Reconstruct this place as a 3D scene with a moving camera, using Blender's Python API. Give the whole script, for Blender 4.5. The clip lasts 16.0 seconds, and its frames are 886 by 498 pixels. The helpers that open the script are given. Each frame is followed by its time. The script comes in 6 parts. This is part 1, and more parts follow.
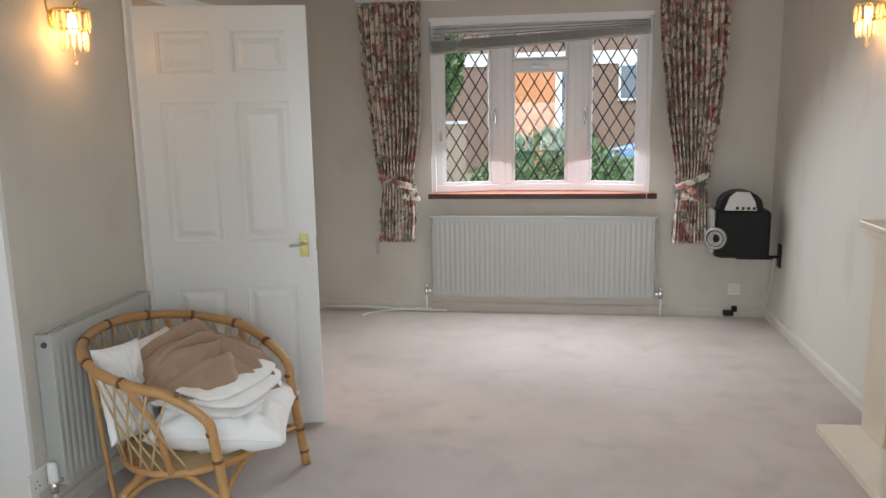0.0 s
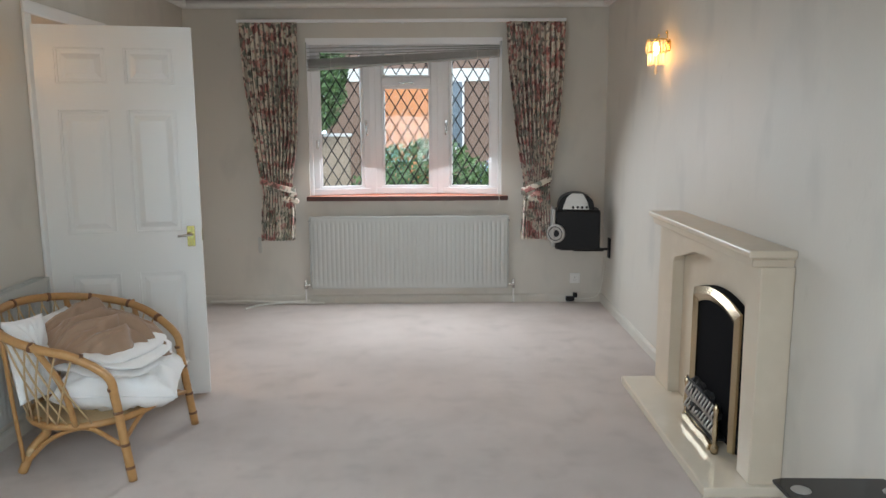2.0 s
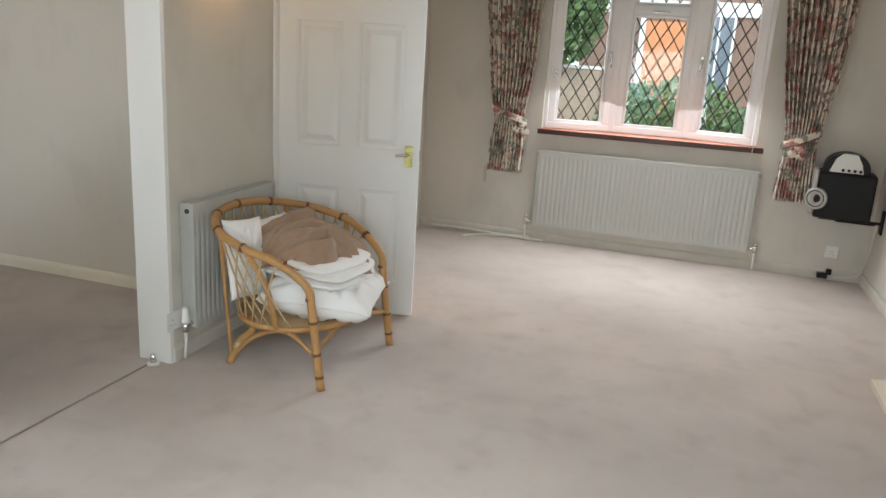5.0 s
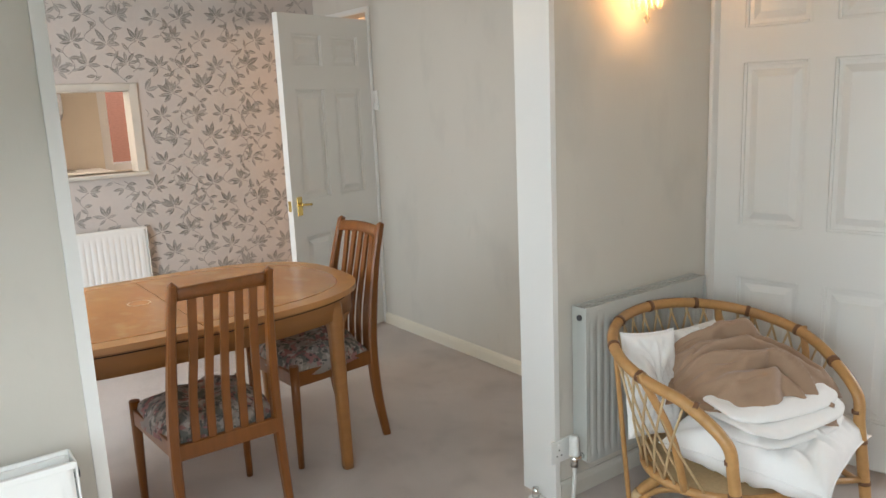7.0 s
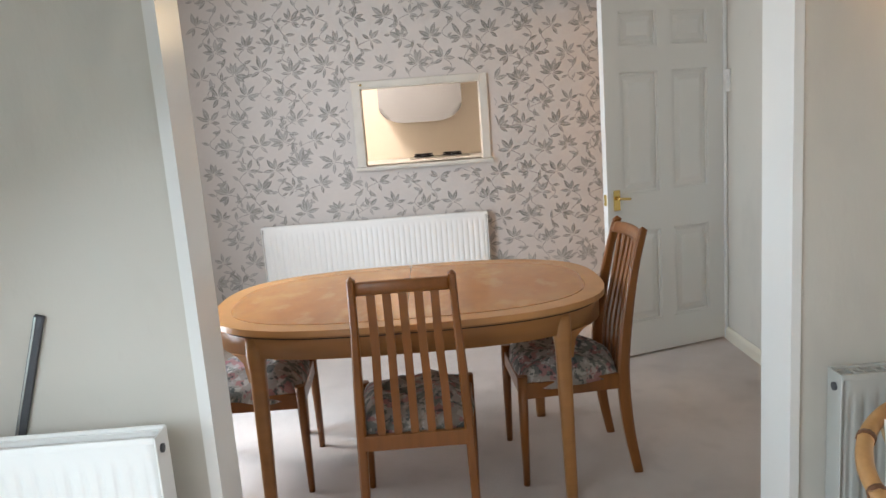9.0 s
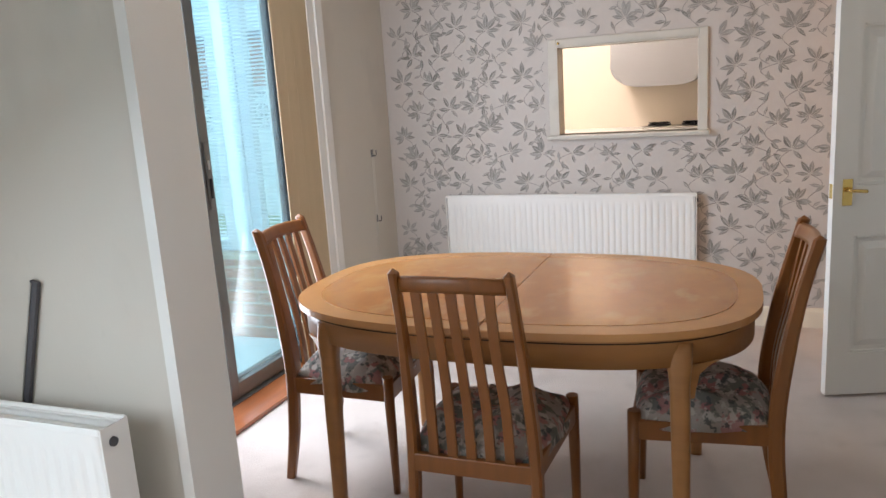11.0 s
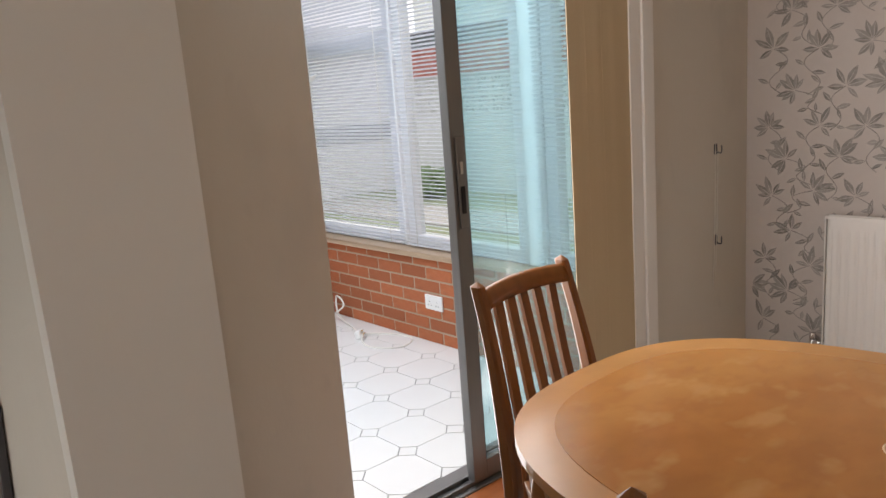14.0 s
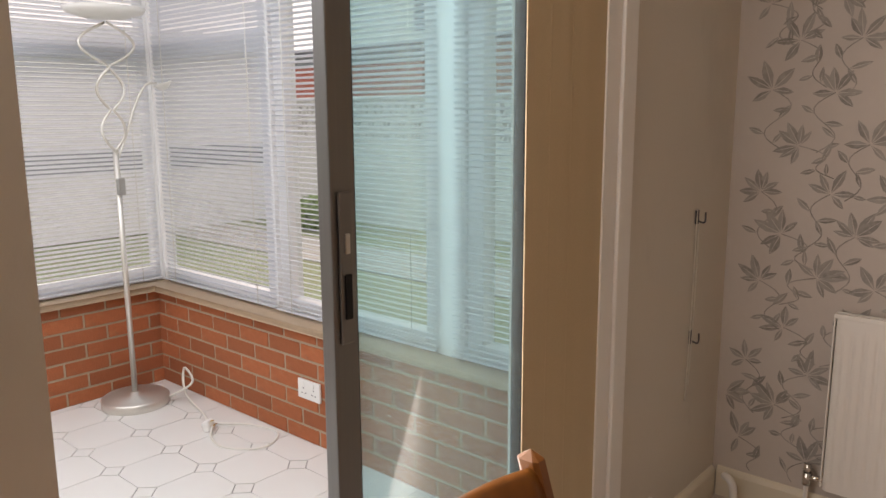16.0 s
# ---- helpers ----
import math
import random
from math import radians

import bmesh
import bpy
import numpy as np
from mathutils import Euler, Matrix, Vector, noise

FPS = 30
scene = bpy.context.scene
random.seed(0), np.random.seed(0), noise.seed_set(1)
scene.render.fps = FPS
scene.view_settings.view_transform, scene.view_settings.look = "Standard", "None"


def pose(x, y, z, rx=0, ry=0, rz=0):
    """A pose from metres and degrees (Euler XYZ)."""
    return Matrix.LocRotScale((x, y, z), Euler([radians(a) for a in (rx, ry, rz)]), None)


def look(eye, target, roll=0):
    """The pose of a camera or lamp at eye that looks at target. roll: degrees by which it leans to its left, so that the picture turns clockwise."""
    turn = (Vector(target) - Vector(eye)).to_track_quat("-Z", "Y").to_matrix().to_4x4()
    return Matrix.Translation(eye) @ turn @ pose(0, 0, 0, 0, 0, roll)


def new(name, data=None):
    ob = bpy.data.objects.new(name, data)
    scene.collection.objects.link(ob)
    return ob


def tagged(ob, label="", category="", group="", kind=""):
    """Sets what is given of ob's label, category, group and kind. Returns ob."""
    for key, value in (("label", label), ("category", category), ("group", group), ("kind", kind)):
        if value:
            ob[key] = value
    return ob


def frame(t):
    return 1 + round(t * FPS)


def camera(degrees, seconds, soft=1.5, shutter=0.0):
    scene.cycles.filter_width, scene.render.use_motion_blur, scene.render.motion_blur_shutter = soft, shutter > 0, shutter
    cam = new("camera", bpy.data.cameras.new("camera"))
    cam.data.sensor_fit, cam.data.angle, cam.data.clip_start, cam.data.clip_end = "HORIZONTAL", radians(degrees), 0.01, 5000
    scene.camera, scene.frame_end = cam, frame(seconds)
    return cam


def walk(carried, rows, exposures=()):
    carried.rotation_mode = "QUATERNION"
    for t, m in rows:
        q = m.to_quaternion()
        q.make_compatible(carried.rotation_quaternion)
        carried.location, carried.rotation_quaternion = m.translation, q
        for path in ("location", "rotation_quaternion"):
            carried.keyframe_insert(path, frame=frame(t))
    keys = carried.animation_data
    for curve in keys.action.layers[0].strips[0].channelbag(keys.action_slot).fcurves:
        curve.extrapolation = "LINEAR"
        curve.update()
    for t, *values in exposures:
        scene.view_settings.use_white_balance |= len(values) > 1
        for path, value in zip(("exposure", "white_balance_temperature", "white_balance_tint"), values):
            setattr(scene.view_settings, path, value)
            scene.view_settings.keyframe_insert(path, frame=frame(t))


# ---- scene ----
cam = camera(60.7, 16.0)
PATH = [
    (0, (0.975, 2.413, 1.494), (0.696, 4.362, 1.141), -1.0),
    (0.5, (1.015, 2.218, 1.48), (0.874, 4.186, 1.152), -1.0),
    (1, (1.067, 2.059, 1.486), (0.987, 4.033, 1.17), -1.0),
    (1.5, (1.124, 1.904, 1.473), (1.097, 3.878, 1.154), -0.7),
    (2, (1.166, 1.761, 1.469), (1.175, 3.735, 1.149), -0.3),
    (2.5, (1.226, 1.635, 1.434), (1.195, 3.607, 1.098), 1.6),
    (3, (1.261, 1.528, 1.391), (1.104, 3.486, 1.015), 4.7),
    (3.2, (1.279, 1.513, 1.382), (1.073, 3.463, 0.986), 5.5),
    (5.3, (1.238, 2.179, 1.449), (0.448, 3.941, 0.927), 2.1),
    (5.5, (1.231, 2.256, 1.432), (0.268, 3.934, 0.923), 1.3),
    (6, (1.149, 2.483, 1.428), (-0.082, 3.979, 0.931), -0.2),
    (6.5, (1.028, 2.737, 1.454), (-0.418, 4.048, 1.018), -1.6),
    (7, (0.974, 2.922, 1.473), (-0.614, 4.074, 1.084), -2.5),
    (7.5, (1.0, 3.186, 1.457), (-0.787, 4.013, 1.105), -3.8),
    (8, (1.004, 3.414, 1.454), (-0.887, 3.956, 1.095), -3.9),
    (8.5, (0.978, 3.652, 1.457), (-0.966, 3.941, 1.089), -4.0),
    (8.7, (0.973, 3.73, 1.457), (-0.985, 3.905, 1.09), -4.2),
    (10.8, (0.481, 4.358, 1.406), (-1.368, 3.719, 0.995), -3.5),
    (11, (0.407, 4.4, 1.405), (-1.413, 3.68, 0.997), -3.7),
    (11.5, (0.246, 4.452, 1.395), (-1.466, 3.499, 0.993), -3.8),
    (12, (0.021, 4.441, 1.391), (-1.594, 3.334, 0.985), -3.9),
    (12.5, (-0.162, 4.405, 1.384), (-1.708, 3.205, 0.971), -4.2),
    (13, (-0.374, 4.351, 1.388), (-1.833, 3.049, 0.967), -4.6),
    (13.5, (-0.553, 4.219, 1.39), (-1.899, 2.8, 0.97), -4.6),
    (14, (-0.697, 4.017, 1.401), (-1.977, 2.536, 0.99), -4.4),
    (14.5, (-0.87, 3.847, 1.4), (-2.177, 2.388, 0.994), -3.8),
    (15, (-1.062, 3.684, 1.406), (-2.42, 2.27, 1.013), -2.6),
    (15.5, (-1.235, 3.486, 1.403), (-2.629, 2.102, 1.029), -1.4),
    (16, (-1.396, 3.297, 1.398), (-2.881, 2.006, 1.042), -0.3),
]
walk(cam, [(t, look(eye, target, roll)) for t, eye, target, roll in PATH],
     exposures=[(0.0, -0.36, 6700, 15), (1.5, -0.4, 6500, 13), (3.2, -0.56, 6500, 12), (5.5, -0.16, 7000, 13), (7.0, 0.0, 6800, 13), (8.5, 0.02, 6450, 12), (11.0, -0.1, 6550, 16), (12.5, -0.42, 6500, 15), (13.5, -0.66, 7100, 19), (14.5, -0.92, 8600, 27), (16.0, -1.02, 9000, 28)])

# world and light
world = bpy.data.worlds.new("sky")
scene.world = world
world.use_nodes = True
wn = world.node_tree
sky = wn.nodes.new("ShaderNodeTexSky")
sky.sky_type = "NISHITA"
sky.sun_disc = False
sky.sun_elevation, sky.sun_rotation = radians(38), radians(200)
sky.air_density, sky.dust_density = 1.0, 3.0
mixw = wn.nodes.new("ShaderNodeMixRGB")
mixw.inputs[0].default_value = 0.75
mixw.inputs[2].default_value = (22.5, 26.0, 30.5, 1)
wn.links.new(sky.outputs[0], mixw.inputs[1])
wn.links.new(mixw.outputs[0], wn.nodes["Background"].inputs[0])
wn.nodes["Background"].inputs[1].default_value = 0.15

sun = new("sun", bpy.data.lights.new("sun", "SUN"))
sun.data.energy, sun.data.angle, sun.data.color = 1.5, radians(12), (1.0, 0.96, 0.9)
sun.matrix_world = look((0, 0, 10), (2.0, 7.0, 2.0))


def area(name, place, target, w, h, watts, colour=(1, 1, 1), spread=180):
    ob = new(name, bpy.data.lights.new(name, "AREA"))
    ob.data.shape, ob.data.size, ob.data.size_y, ob.data.energy, ob.data.color = "RECTANGLE", w, h, watts, colour
    ob.data.spread = radians(spread)
    ob.matrix_world = look(place, target)
    return ob


def point(name, place, watts, colour, radius=0.03):
    ob = new(name, bpy.data.lights.new(name, "POINT"))
    ob.data.energy, ob.data.color, ob.data.shadow_soft_size = watts, colour, radius
    ob.location = place
    return ob


# daylight in the openings: front bow window, the two sliding doors, kitchen window
area("sky_front_window", (0.89, 7.76, 1.5), (0.89, 6.1, -0.3), 1.4, 1.1, 48, (0.82, 0.92, 1.0), 160)
area("sky_lounge_slider", (0.85, 2.345, 1.25), (0.95, 3.3, -0.6), 1.55, 1.6, 56, (0.8, 0.92, 1.0), 176)
area("sky_dining_slider", (-2.2, 2.43, 1.2), (-3.2, 4.8, 0.75), 0.9, 1.8, 40, (0.82, 0.92, 1.0))
area("sky_conservatory_roof", (-1.6, 0.75, 2.2), (-1.75, 0.6, 0.0), 3.4, 2.2, 124, (0.56, 0.79, 1.0))
WARM = (1.0, 0.55, 0.22)
point("wall_lamp_light", (2.44, 6.36, 1.865), 1.6, WARM)
point("wall_lamp_light", (-0.78, 5.12, 1.795), 2.1, WARM)
point("pendant_light", (-2.1, 3.765, 1.86), 4.5, (1.0, 0.74, 0.42), 0.12)
point("kitchen_light", (-5.2, 3.0, 2.25), 78, (1.0, 0.87, 0.76), 0.15)
point("hall_light", (-3.0, 6.8, 2.1), 60, (1.0, 0.62, 0.32), 0.1)

# ---- mesh tools ----
def add_box(bm, x0, x1, y0, y1, z0, z1, bev=0.0, m=None):
    n0 = len(bm.verts)
    r = bmesh.ops.create_cube(bm, size=1.0)
    vs = r["verts"]
    for v in vs:
        v.co = Vector(((x0 + x1) / 2 + v.co.x * (x1 - x0), (y0 + y1) / 2 + v.co.y * (y1 - y0), (z0 + z1) / 2 + v.co.z * (z1 - z0)))
    if bev > 0:
        es = list({e for v in vs for e in v.link_edges})
        out = bmesh.ops.bevel(bm, geom=es, offset=bev, segments=2, profile=0.5, affect="EDGES")
        bm.verts.ensure_lookup_table()
        vs = bm.verts[n0:] if False else list({v for f in out["faces"] for v in f.verts} | {v for v in vs if v.is_valid})
    if m is not None:
        for v in vs:
            v.co = m @ v.co
    return vs


def box(*a, **k):
    bm = bmesh.new()
    add_box(bm, *a, **k)
    return bm


def frames_along(pts, closed):
    n = len(pts)
    tang = []
    for i in range(n):
        a = pts[(i - 1) % n] if (closed or i) else pts[0]
        b = pts[(i + 1) % n] if (closed or i < n - 1) else pts[-1]
        tang.append((b - a).normalized())
    up = Vector((0, 0, 1)) if abs(tang[0].z) < 0.9 else Vector((1, 0, 0))
    side = tang[0].cross(up).normalized()
    out = []
    for t in tang:
        side = (side - t * side.dot(t)).normalized()
        out.append((side, t.cross(side)))
    return out


def add_tube(bm, pts, r, seg=8, closed=False, squash=1.0):
    """A round bar along points; r is one radius or one for each point."""
    pts = [Vector(p) for p in pts]
    rr = r if isinstance(r, (list, tuple)) else [r] * len(pts)
    rings = []
    for p, (s, u), q in zip(pts, frames_along(pts, closed), rr):
        rings.append([bm.verts.new(p + s * math.cos(2 * math.pi * k / seg) * q + u * math.sin(2 * math.pi * k / seg) * q * squash) for k in range(seg)])
    n = len(rings)
    for i in range(n if closed else n - 1):
        a, b = rings[i], rings[(i + 1) % n]
        for k in range(seg):
            f = bm.faces.new((a[k], a[(k + 1) % seg], b[(k + 1) % seg], b[k]))
            f.smooth = True
    if not closed:
        bm.faces.new(rings[0][::-1])
        bm.faces.new(rings[-1])
    return bm


def tube(pts, r, seg=8, closed=False, squash=1.0):
    return add_tube(bmesh.new(), pts, r, seg, closed, squash)


def curve_pts(ctrl, n=24, closed=False):
    """Catmull-Rom points through the control points."""
    c = [Vector(p) for p in ctrl]
    k = len(c)
    out = []
    spans = k if closed else k - 1
    per = max(2, n // spans)
    for i in range(spans):
        p0 = c[(i - 1) % k] if (closed or i) else c[0] * 2 - c[1]
        p1, p2 = c[i], c[(i + 1) % k]
        p3 = c[(i + 2) % k] if (closed or i + 2 < k) else c[-1] * 2 - c[-2]
        for j in range(per):
            t = j / per
            out.append(0.5 * (2 * p1 + (p2 - p0) * t + (2 * p0 - 5 * p1 + 4 * p2 - p3) * t * t + (3 * p1 - p0 - 3 * p2 + p3) * t ** 3))
    if not closed:
        out.append(c[-1])
    return out


def add_lathe(bm, prof, seg=24, m=None):
    """A turned body: prof is a run of (radius, height)."""
    rings = []
    for r, z in prof:
        if r < 1e-5:
            rings.append([bm.verts.new((0, 0, z))])
        else:
            rings.append([bm.verts.new((r * math.cos(2 * math.pi * k / seg), r * math.sin(2 * math.pi * k / seg), z)) for k in range(seg)])
    for a, b in zip(rings, rings[1:]):
        for k in range(seg):
            q = [a[k % len(a)], a[(k + 1) % len(a)], b[(k + 1) % len(b)], b[k % len(b)]]
            q = [v for i, v in enumerate(q) if v not in q[:i]]
            if len(q) > 2:
                bm.faces.new(q).smooth = True
    if m is not None:
        for ring in rings:
            for v in ring:
                v.co = m @ v.co
    return bm


def lathe(prof, seg=24, m=None):
    return add_lathe(bmesh.new(), prof, seg, m)


def add_prism(bm, outline, z0, z1, bev=0.0, m=None):
    """An outline in x, y raised from z0 to z1."""
    lo = [bm.verts.new((x, y, z0)) for x, y in outline]
    hi = [bm.verts.new((x, y, z1)) for x, y in outline]
    n = len(lo)
    fs = [bm.faces.new(lo[::-1]), bm.faces.new(hi)]
    for k in range(n):
        fs.append(bm.faces.new((lo[k], lo[(k + 1) % n], hi[(k + 1) % n], hi[k])))
    vs = lo + hi
    if bev:
        es = [e for e in {e for f in fs[:2] for e in f.edges}]
        out = bmesh.ops.bevel(bm, geom=es, offset=bev, segments=2, profile=0.5, affect="EDGES")
        vs = list({v for f in out["faces"] for v in f.verts} | {v for v in vs if v.is_valid})
    if m is not None:
        for v in vs:
            v.co = m @ v.co
    return bm


def prism(outline, z0, z1, bev=0.0, m=None):
    return add_prism(bmesh.new(), outline, z0, z1, bev, m)


def grid(nx, ny, fn, smooth=True):
    """A sheet of nx by ny cells with corners fn(u, v)."""
    bm = bmesh.new()
    rows = [[bm.verts.new(fn(i / nx, j / ny)) for i in range(nx + 1)] for j in range(ny + 1)]
    for j in range(ny):
        for i in range(nx):
            bm.faces.new((rows[j][i], rows[j][i + 1], rows[j + 1][i + 1], rows[j + 1][i])).smooth = smooth
    return bm


def mesh_of(name, bm, mats):
    bmesh.ops.recalc_face_normals(bm, faces=bm.faces)
    me = bpy.data.meshes.new(name)
    bm.to_mesh(me)
    bm.free()
    for mt in mats if isinstance(mats, (list, tuple)) else [mats]:
        me.materials.append(mt)
    return me


def part(name, bm, material, parent, label="", m=None):
    ob = new(name, mesh_of(name, bm, material))
    ob.parent = parent
    if m is not None:
        ob.matrix_basis = m
    if label:
        ob["label"] = label
    return ob


def thing(name, label, category, m=None, group="", kind="", bm=None, material=None):
    ob = new(name, mesh_of(name, bm, material) if bm is not None else None)
    if m is not None:
        ob.matrix_basis = m
    return tagged(ob, label, category, group, kind)


def structure(name, bm, material, label="", category=""):
    return tagged(new(name, mesh_of(name, bm, material)), label, category, kind="structure")


def add_wall(bm, axis, a0, a1, u0, u1, z0, z1, holes=()):
    """A wall that runs along the other axis from u0 to u1, thick from a0 to a1, with holes (u0, u1, z0, z1)."""
    us = sorted({u0, u1, *[h[0] for h in holes], *[h[1] for h in holes]})
    zs = sorted({z0, z1, *[h[2] for h in holes], *[h[3] for h in holes]})
    keep = {}
    for i in range(len(us) - 1):
        for j in range(len(zs) - 1):
            cu, cz = (us[i] + us[i + 1]) / 2, (zs[j] + zs[j + 1]) / 2
            keep[i, j] = not any(h[0] < cu < h[1] and h[2] < cz < h[3] for h in holes)
    vert = {}

    def vv(i, j, k):
        if (i, j, k) not in vert:
            a = (a0, a1)[k]
            vert[i, j, k] = bm.verts.new((a, us[i], zs[j]) if axis == "x" else (us[i], a, zs[j]))
        return vert[i, j, k]

    for (i, j), ok in keep.items():
        if not ok:
            continue
        for k in (0, 1):
            bm.faces.new((vv(i, j, k), vv(i + 1, j, k), vv(i + 1, j + 1, k), vv(i, j + 1, k)))
        for di, dj, p, q in ((-1, 0, (0, 0), (0, 1)), (1, 0, (1, 0), (1, 1)), (0, -1, (0, 0), (1, 0)), (0, 1, (0, 1), (1, 1))):
            if not keep.get((i + di, j + dj), False):
                bm.faces.new((vv(i + p[0], j + p[1], 0), vv(i + q[0], j + q[1], 0), vv(i + q[0], j + q[1], 1), vv(i + p[0], j + p[1], 1)))
    return bm


def wall(*a, **k):
    return add_wall(bmesh.new(), *a, **k)

# ---- materials ----
def mat(name, colour, rough=0.6, metal=0.0, **k):
    """A surface: spots (scale, amount, colour) mixed in by noise, grain (scale, amount), bump (scale, height), stretch of the grain."""
    mt = bpy.data.materials.new(name)
    mt.use_nodes = True
    nt = mt.node_tree
    b = nt.nodes["Principled BSDF"]
    b.inputs["Base Color"].default_value = (*colour, 1)
    b.inputs["Roughness"].default_value, b.inputs["Metallic"].default_value = rough, metal
    if "coat" in k:
        b.inputs["Coat Weight"].default_value = k["coat"]
        b.inputs["Coat Roughness"].default_value = 0.12
    if "sheen" in k:
        b.inputs["Sheen Weight"].default_value = k["sheen"]
    tc = nt.nodes.new("ShaderNodeTexCoord")
    mp = nt.nodes.new("ShaderNodeMapping")
    mp.inputs["Scale"].default_value = k.get("stretch", (1, 1, 1))
    nt.links.new(tc.outputs["Object"], mp.inputs[0])
    col = None

    def noise_fac(scale, lo, hi, detail=4.0):
        n = nt.nodes.new("ShaderNodeTexNoise")
        n.inputs["Scale"].default_value, n.inputs["Detail"].default_value = scale, detail
        nt.links.new(mp.outputs[0], n.inputs["Vector"])
        r = nt.nodes.new("ShaderNodeMapRange")
        r.inputs["From Min"].default_value, r.inputs["From Max"].default_value = lo, hi
        nt.links.new(n.outputs["Fac"], r.inputs["Value"])
        return r.outputs[0], n

    def mix(fac, c2, amount):
        nonlocal col
        x = nt.nodes.new("ShaderNodeMixRGB")
        mul = nt.nodes.new("ShaderNodeMath")
        mul.operation, mul.inputs[1].default_value = "MULTIPLY", amount
        nt.links.new(fac, mul.inputs[0])
        nt.links.new(mul.outputs[0], x.inputs[0])
        if col is None:
            x.inputs[1].default_value = (*colour, 1)
        else:
            nt.links.new(col, x.inputs[1])
        x.inputs[2].default_value = (*c2, 1)
        col = x.outputs[0]

    if "grain" in k:
        s, a = k["grain"]
        f, _ = noise_fac(s, 0.3, 0.7)
        mix(f, tuple(c * 0.6 for c in colour), a)
    for s, lo, hi, a, c2 in k.get("spots", ()):
        f, _ = noise_fac(s, lo, hi, 3.0)
        mix(f, c2, a)
    if k.get("random"):
        oi = nt.nodes.new("ShaderNodeObjectInfo")
        mix(oi.outputs["Random"], tuple(c * 0.55 for c in colour), k["random"])
    if k.get("island"):
        gi = nt.nodes.new("ShaderNodeNewGeometry")
        mix(gi.outputs["Random Per Island"], k.get("island_to", tuple(c * 0.5 for c in colour)), k["island"])
    if col is not None:
        nt.links.new(col, b.inputs["Base Color"])
    last = None
    for s, h in k.get("bump", ()):
        _, n = noise_fac(s, 0, 1, 5.0)
        bp = nt.nodes.new("ShaderNodeBump")
        bp.inputs["Strength"].default_value, bp.inputs["Distance"].default_value = 1.0, h
        nt.links.new(n.outputs["Fac"], bp.inputs["Height"])
        if last is not None:
            nt.links.new(last, bp.inputs["Normal"])
        last = bp.outputs[0]
    if last is not None:
        nt.links.new(last, b.inputs["Normal"])
    return mt


def glass(name, tint=(0.96, 0.98, 0.98), rough=0.0):
    mt = bpy.data.materials.new(name)
    mt.use_nodes = True
    nt = mt.node_tree
    b = nt.nodes["Principled BSDF"]
    nt.nodes.remove(b)
    tr, gl, mx, fr = (nt.nodes.new(x) for x in ("ShaderNodeBsdfTransparent", "ShaderNodeBsdfGlossy", "ShaderNodeMixShader", "ShaderNodeLayerWeight"))
    tr.inputs[0].default_value = (*tint, 1)
    gl.inputs["Roughness"].default_value = 0.02
    pw, ad = nt.nodes.new("ShaderNodeMath"), nt.nodes.new("ShaderNodeMath")
    pw.operation, pw.inputs[1].default_value = "POWER", 4.0
    ad.operation, ad.inputs[1].default_value, ad.inputs[2].default_value = "MULTIPLY_ADD", 0.6, 0.035
    nt.links.new(fr.outputs["Facing"], pw.inputs[0])
    nt.links.new(pw.outputs[0], ad.inputs[0])
    nt.links.new(ad.outputs[0], mx.inputs[0])
    nt.links.new(tr.outputs[0], mx.inputs[1])
    nt.links.new(gl.outputs[0], mx.inputs[2])
    nt.links.new(mx.outputs[0], nt.nodes["Material Output"].inputs[0])
    return mt


def glow(name, colour, strength):
    mt = mat(name, colour, 0.4)
    b = mt.node_tree.nodes["Principled BSDF"]
    b.inputs["Emission Color"].default_value, b.inputs["Emission Strength"].default_value = (*colour, 1), strength
    return mt


M_WALL = mat("painted_plaster", (0.635, 0.598, 0.533), 0.55, grain=(3, 0.06), bump=((9, 0.0016), (70, 0.0005)), stretch=(1, 1, 0.55), spots=((1.1, 0.48, 0.75, 0.3, (0.56, 0.51, 0.43)), (3.6, 0.55, 0.72, 0.33, (0.43, 0.415, 0.38)), (16, 0.66, 0.76, 0.16, (0.46, 0.42, 0.37))))
M_CEIL = mat("ceiling_paint", (0.72, 0.7, 0.66), 0.8, grain=(30, 0.04), bump=((90, 0.001),))
M_GLOSS = mat("white_gloss_paint", (0.8, 0.79, 0.76), 0.28, grain=(5, 0.03), bump=((40, 0.0003),))
M_CREAM = mat("cream_gloss_paint", (0.76, 0.7, 0.58), 0.35, grain=(6, 0.06), bump=((40, 0.0004),))
M_CARPET = mat("beige_carpet", (0.68, 0.58, 0.52), 0.95, grain=(380, 0.5), bump=((480, 0.004), (60, 0.002)), sheen=0.25,
               spots=((0.9, 0.42, 0.68, 0.45, (0.4, 0.325, 0.28)), (2.3, 0.5, 0.7, 0.35, (0.42, 0.345, 0.3)), (5.5, 0.52, 0.72, 0.35, (0.38, 0.31, 0.27)), (13, 0.6, 0.75, 0.2, (0.36, 0.29, 0.25)), (34, 0.75, 0.78, 0.5, (0.2, 0.16, 0.14)), (11, 0.74, 0.8, 0.4, (0.3, 0.24, 0.2))))
M_SKIRT = mat("dull_off_white_paint", (0.62, 0.585, 0.52), 0.45, grain=(8, 0.15), spots=((6, 0.55, 0.7, 0.3, (0.45, 0.41, 0.35)),))
M_PLAIN = mat("plain_plaster", (0.7, 0.68, 0.63), 0.8, grain=(6, 0.08))
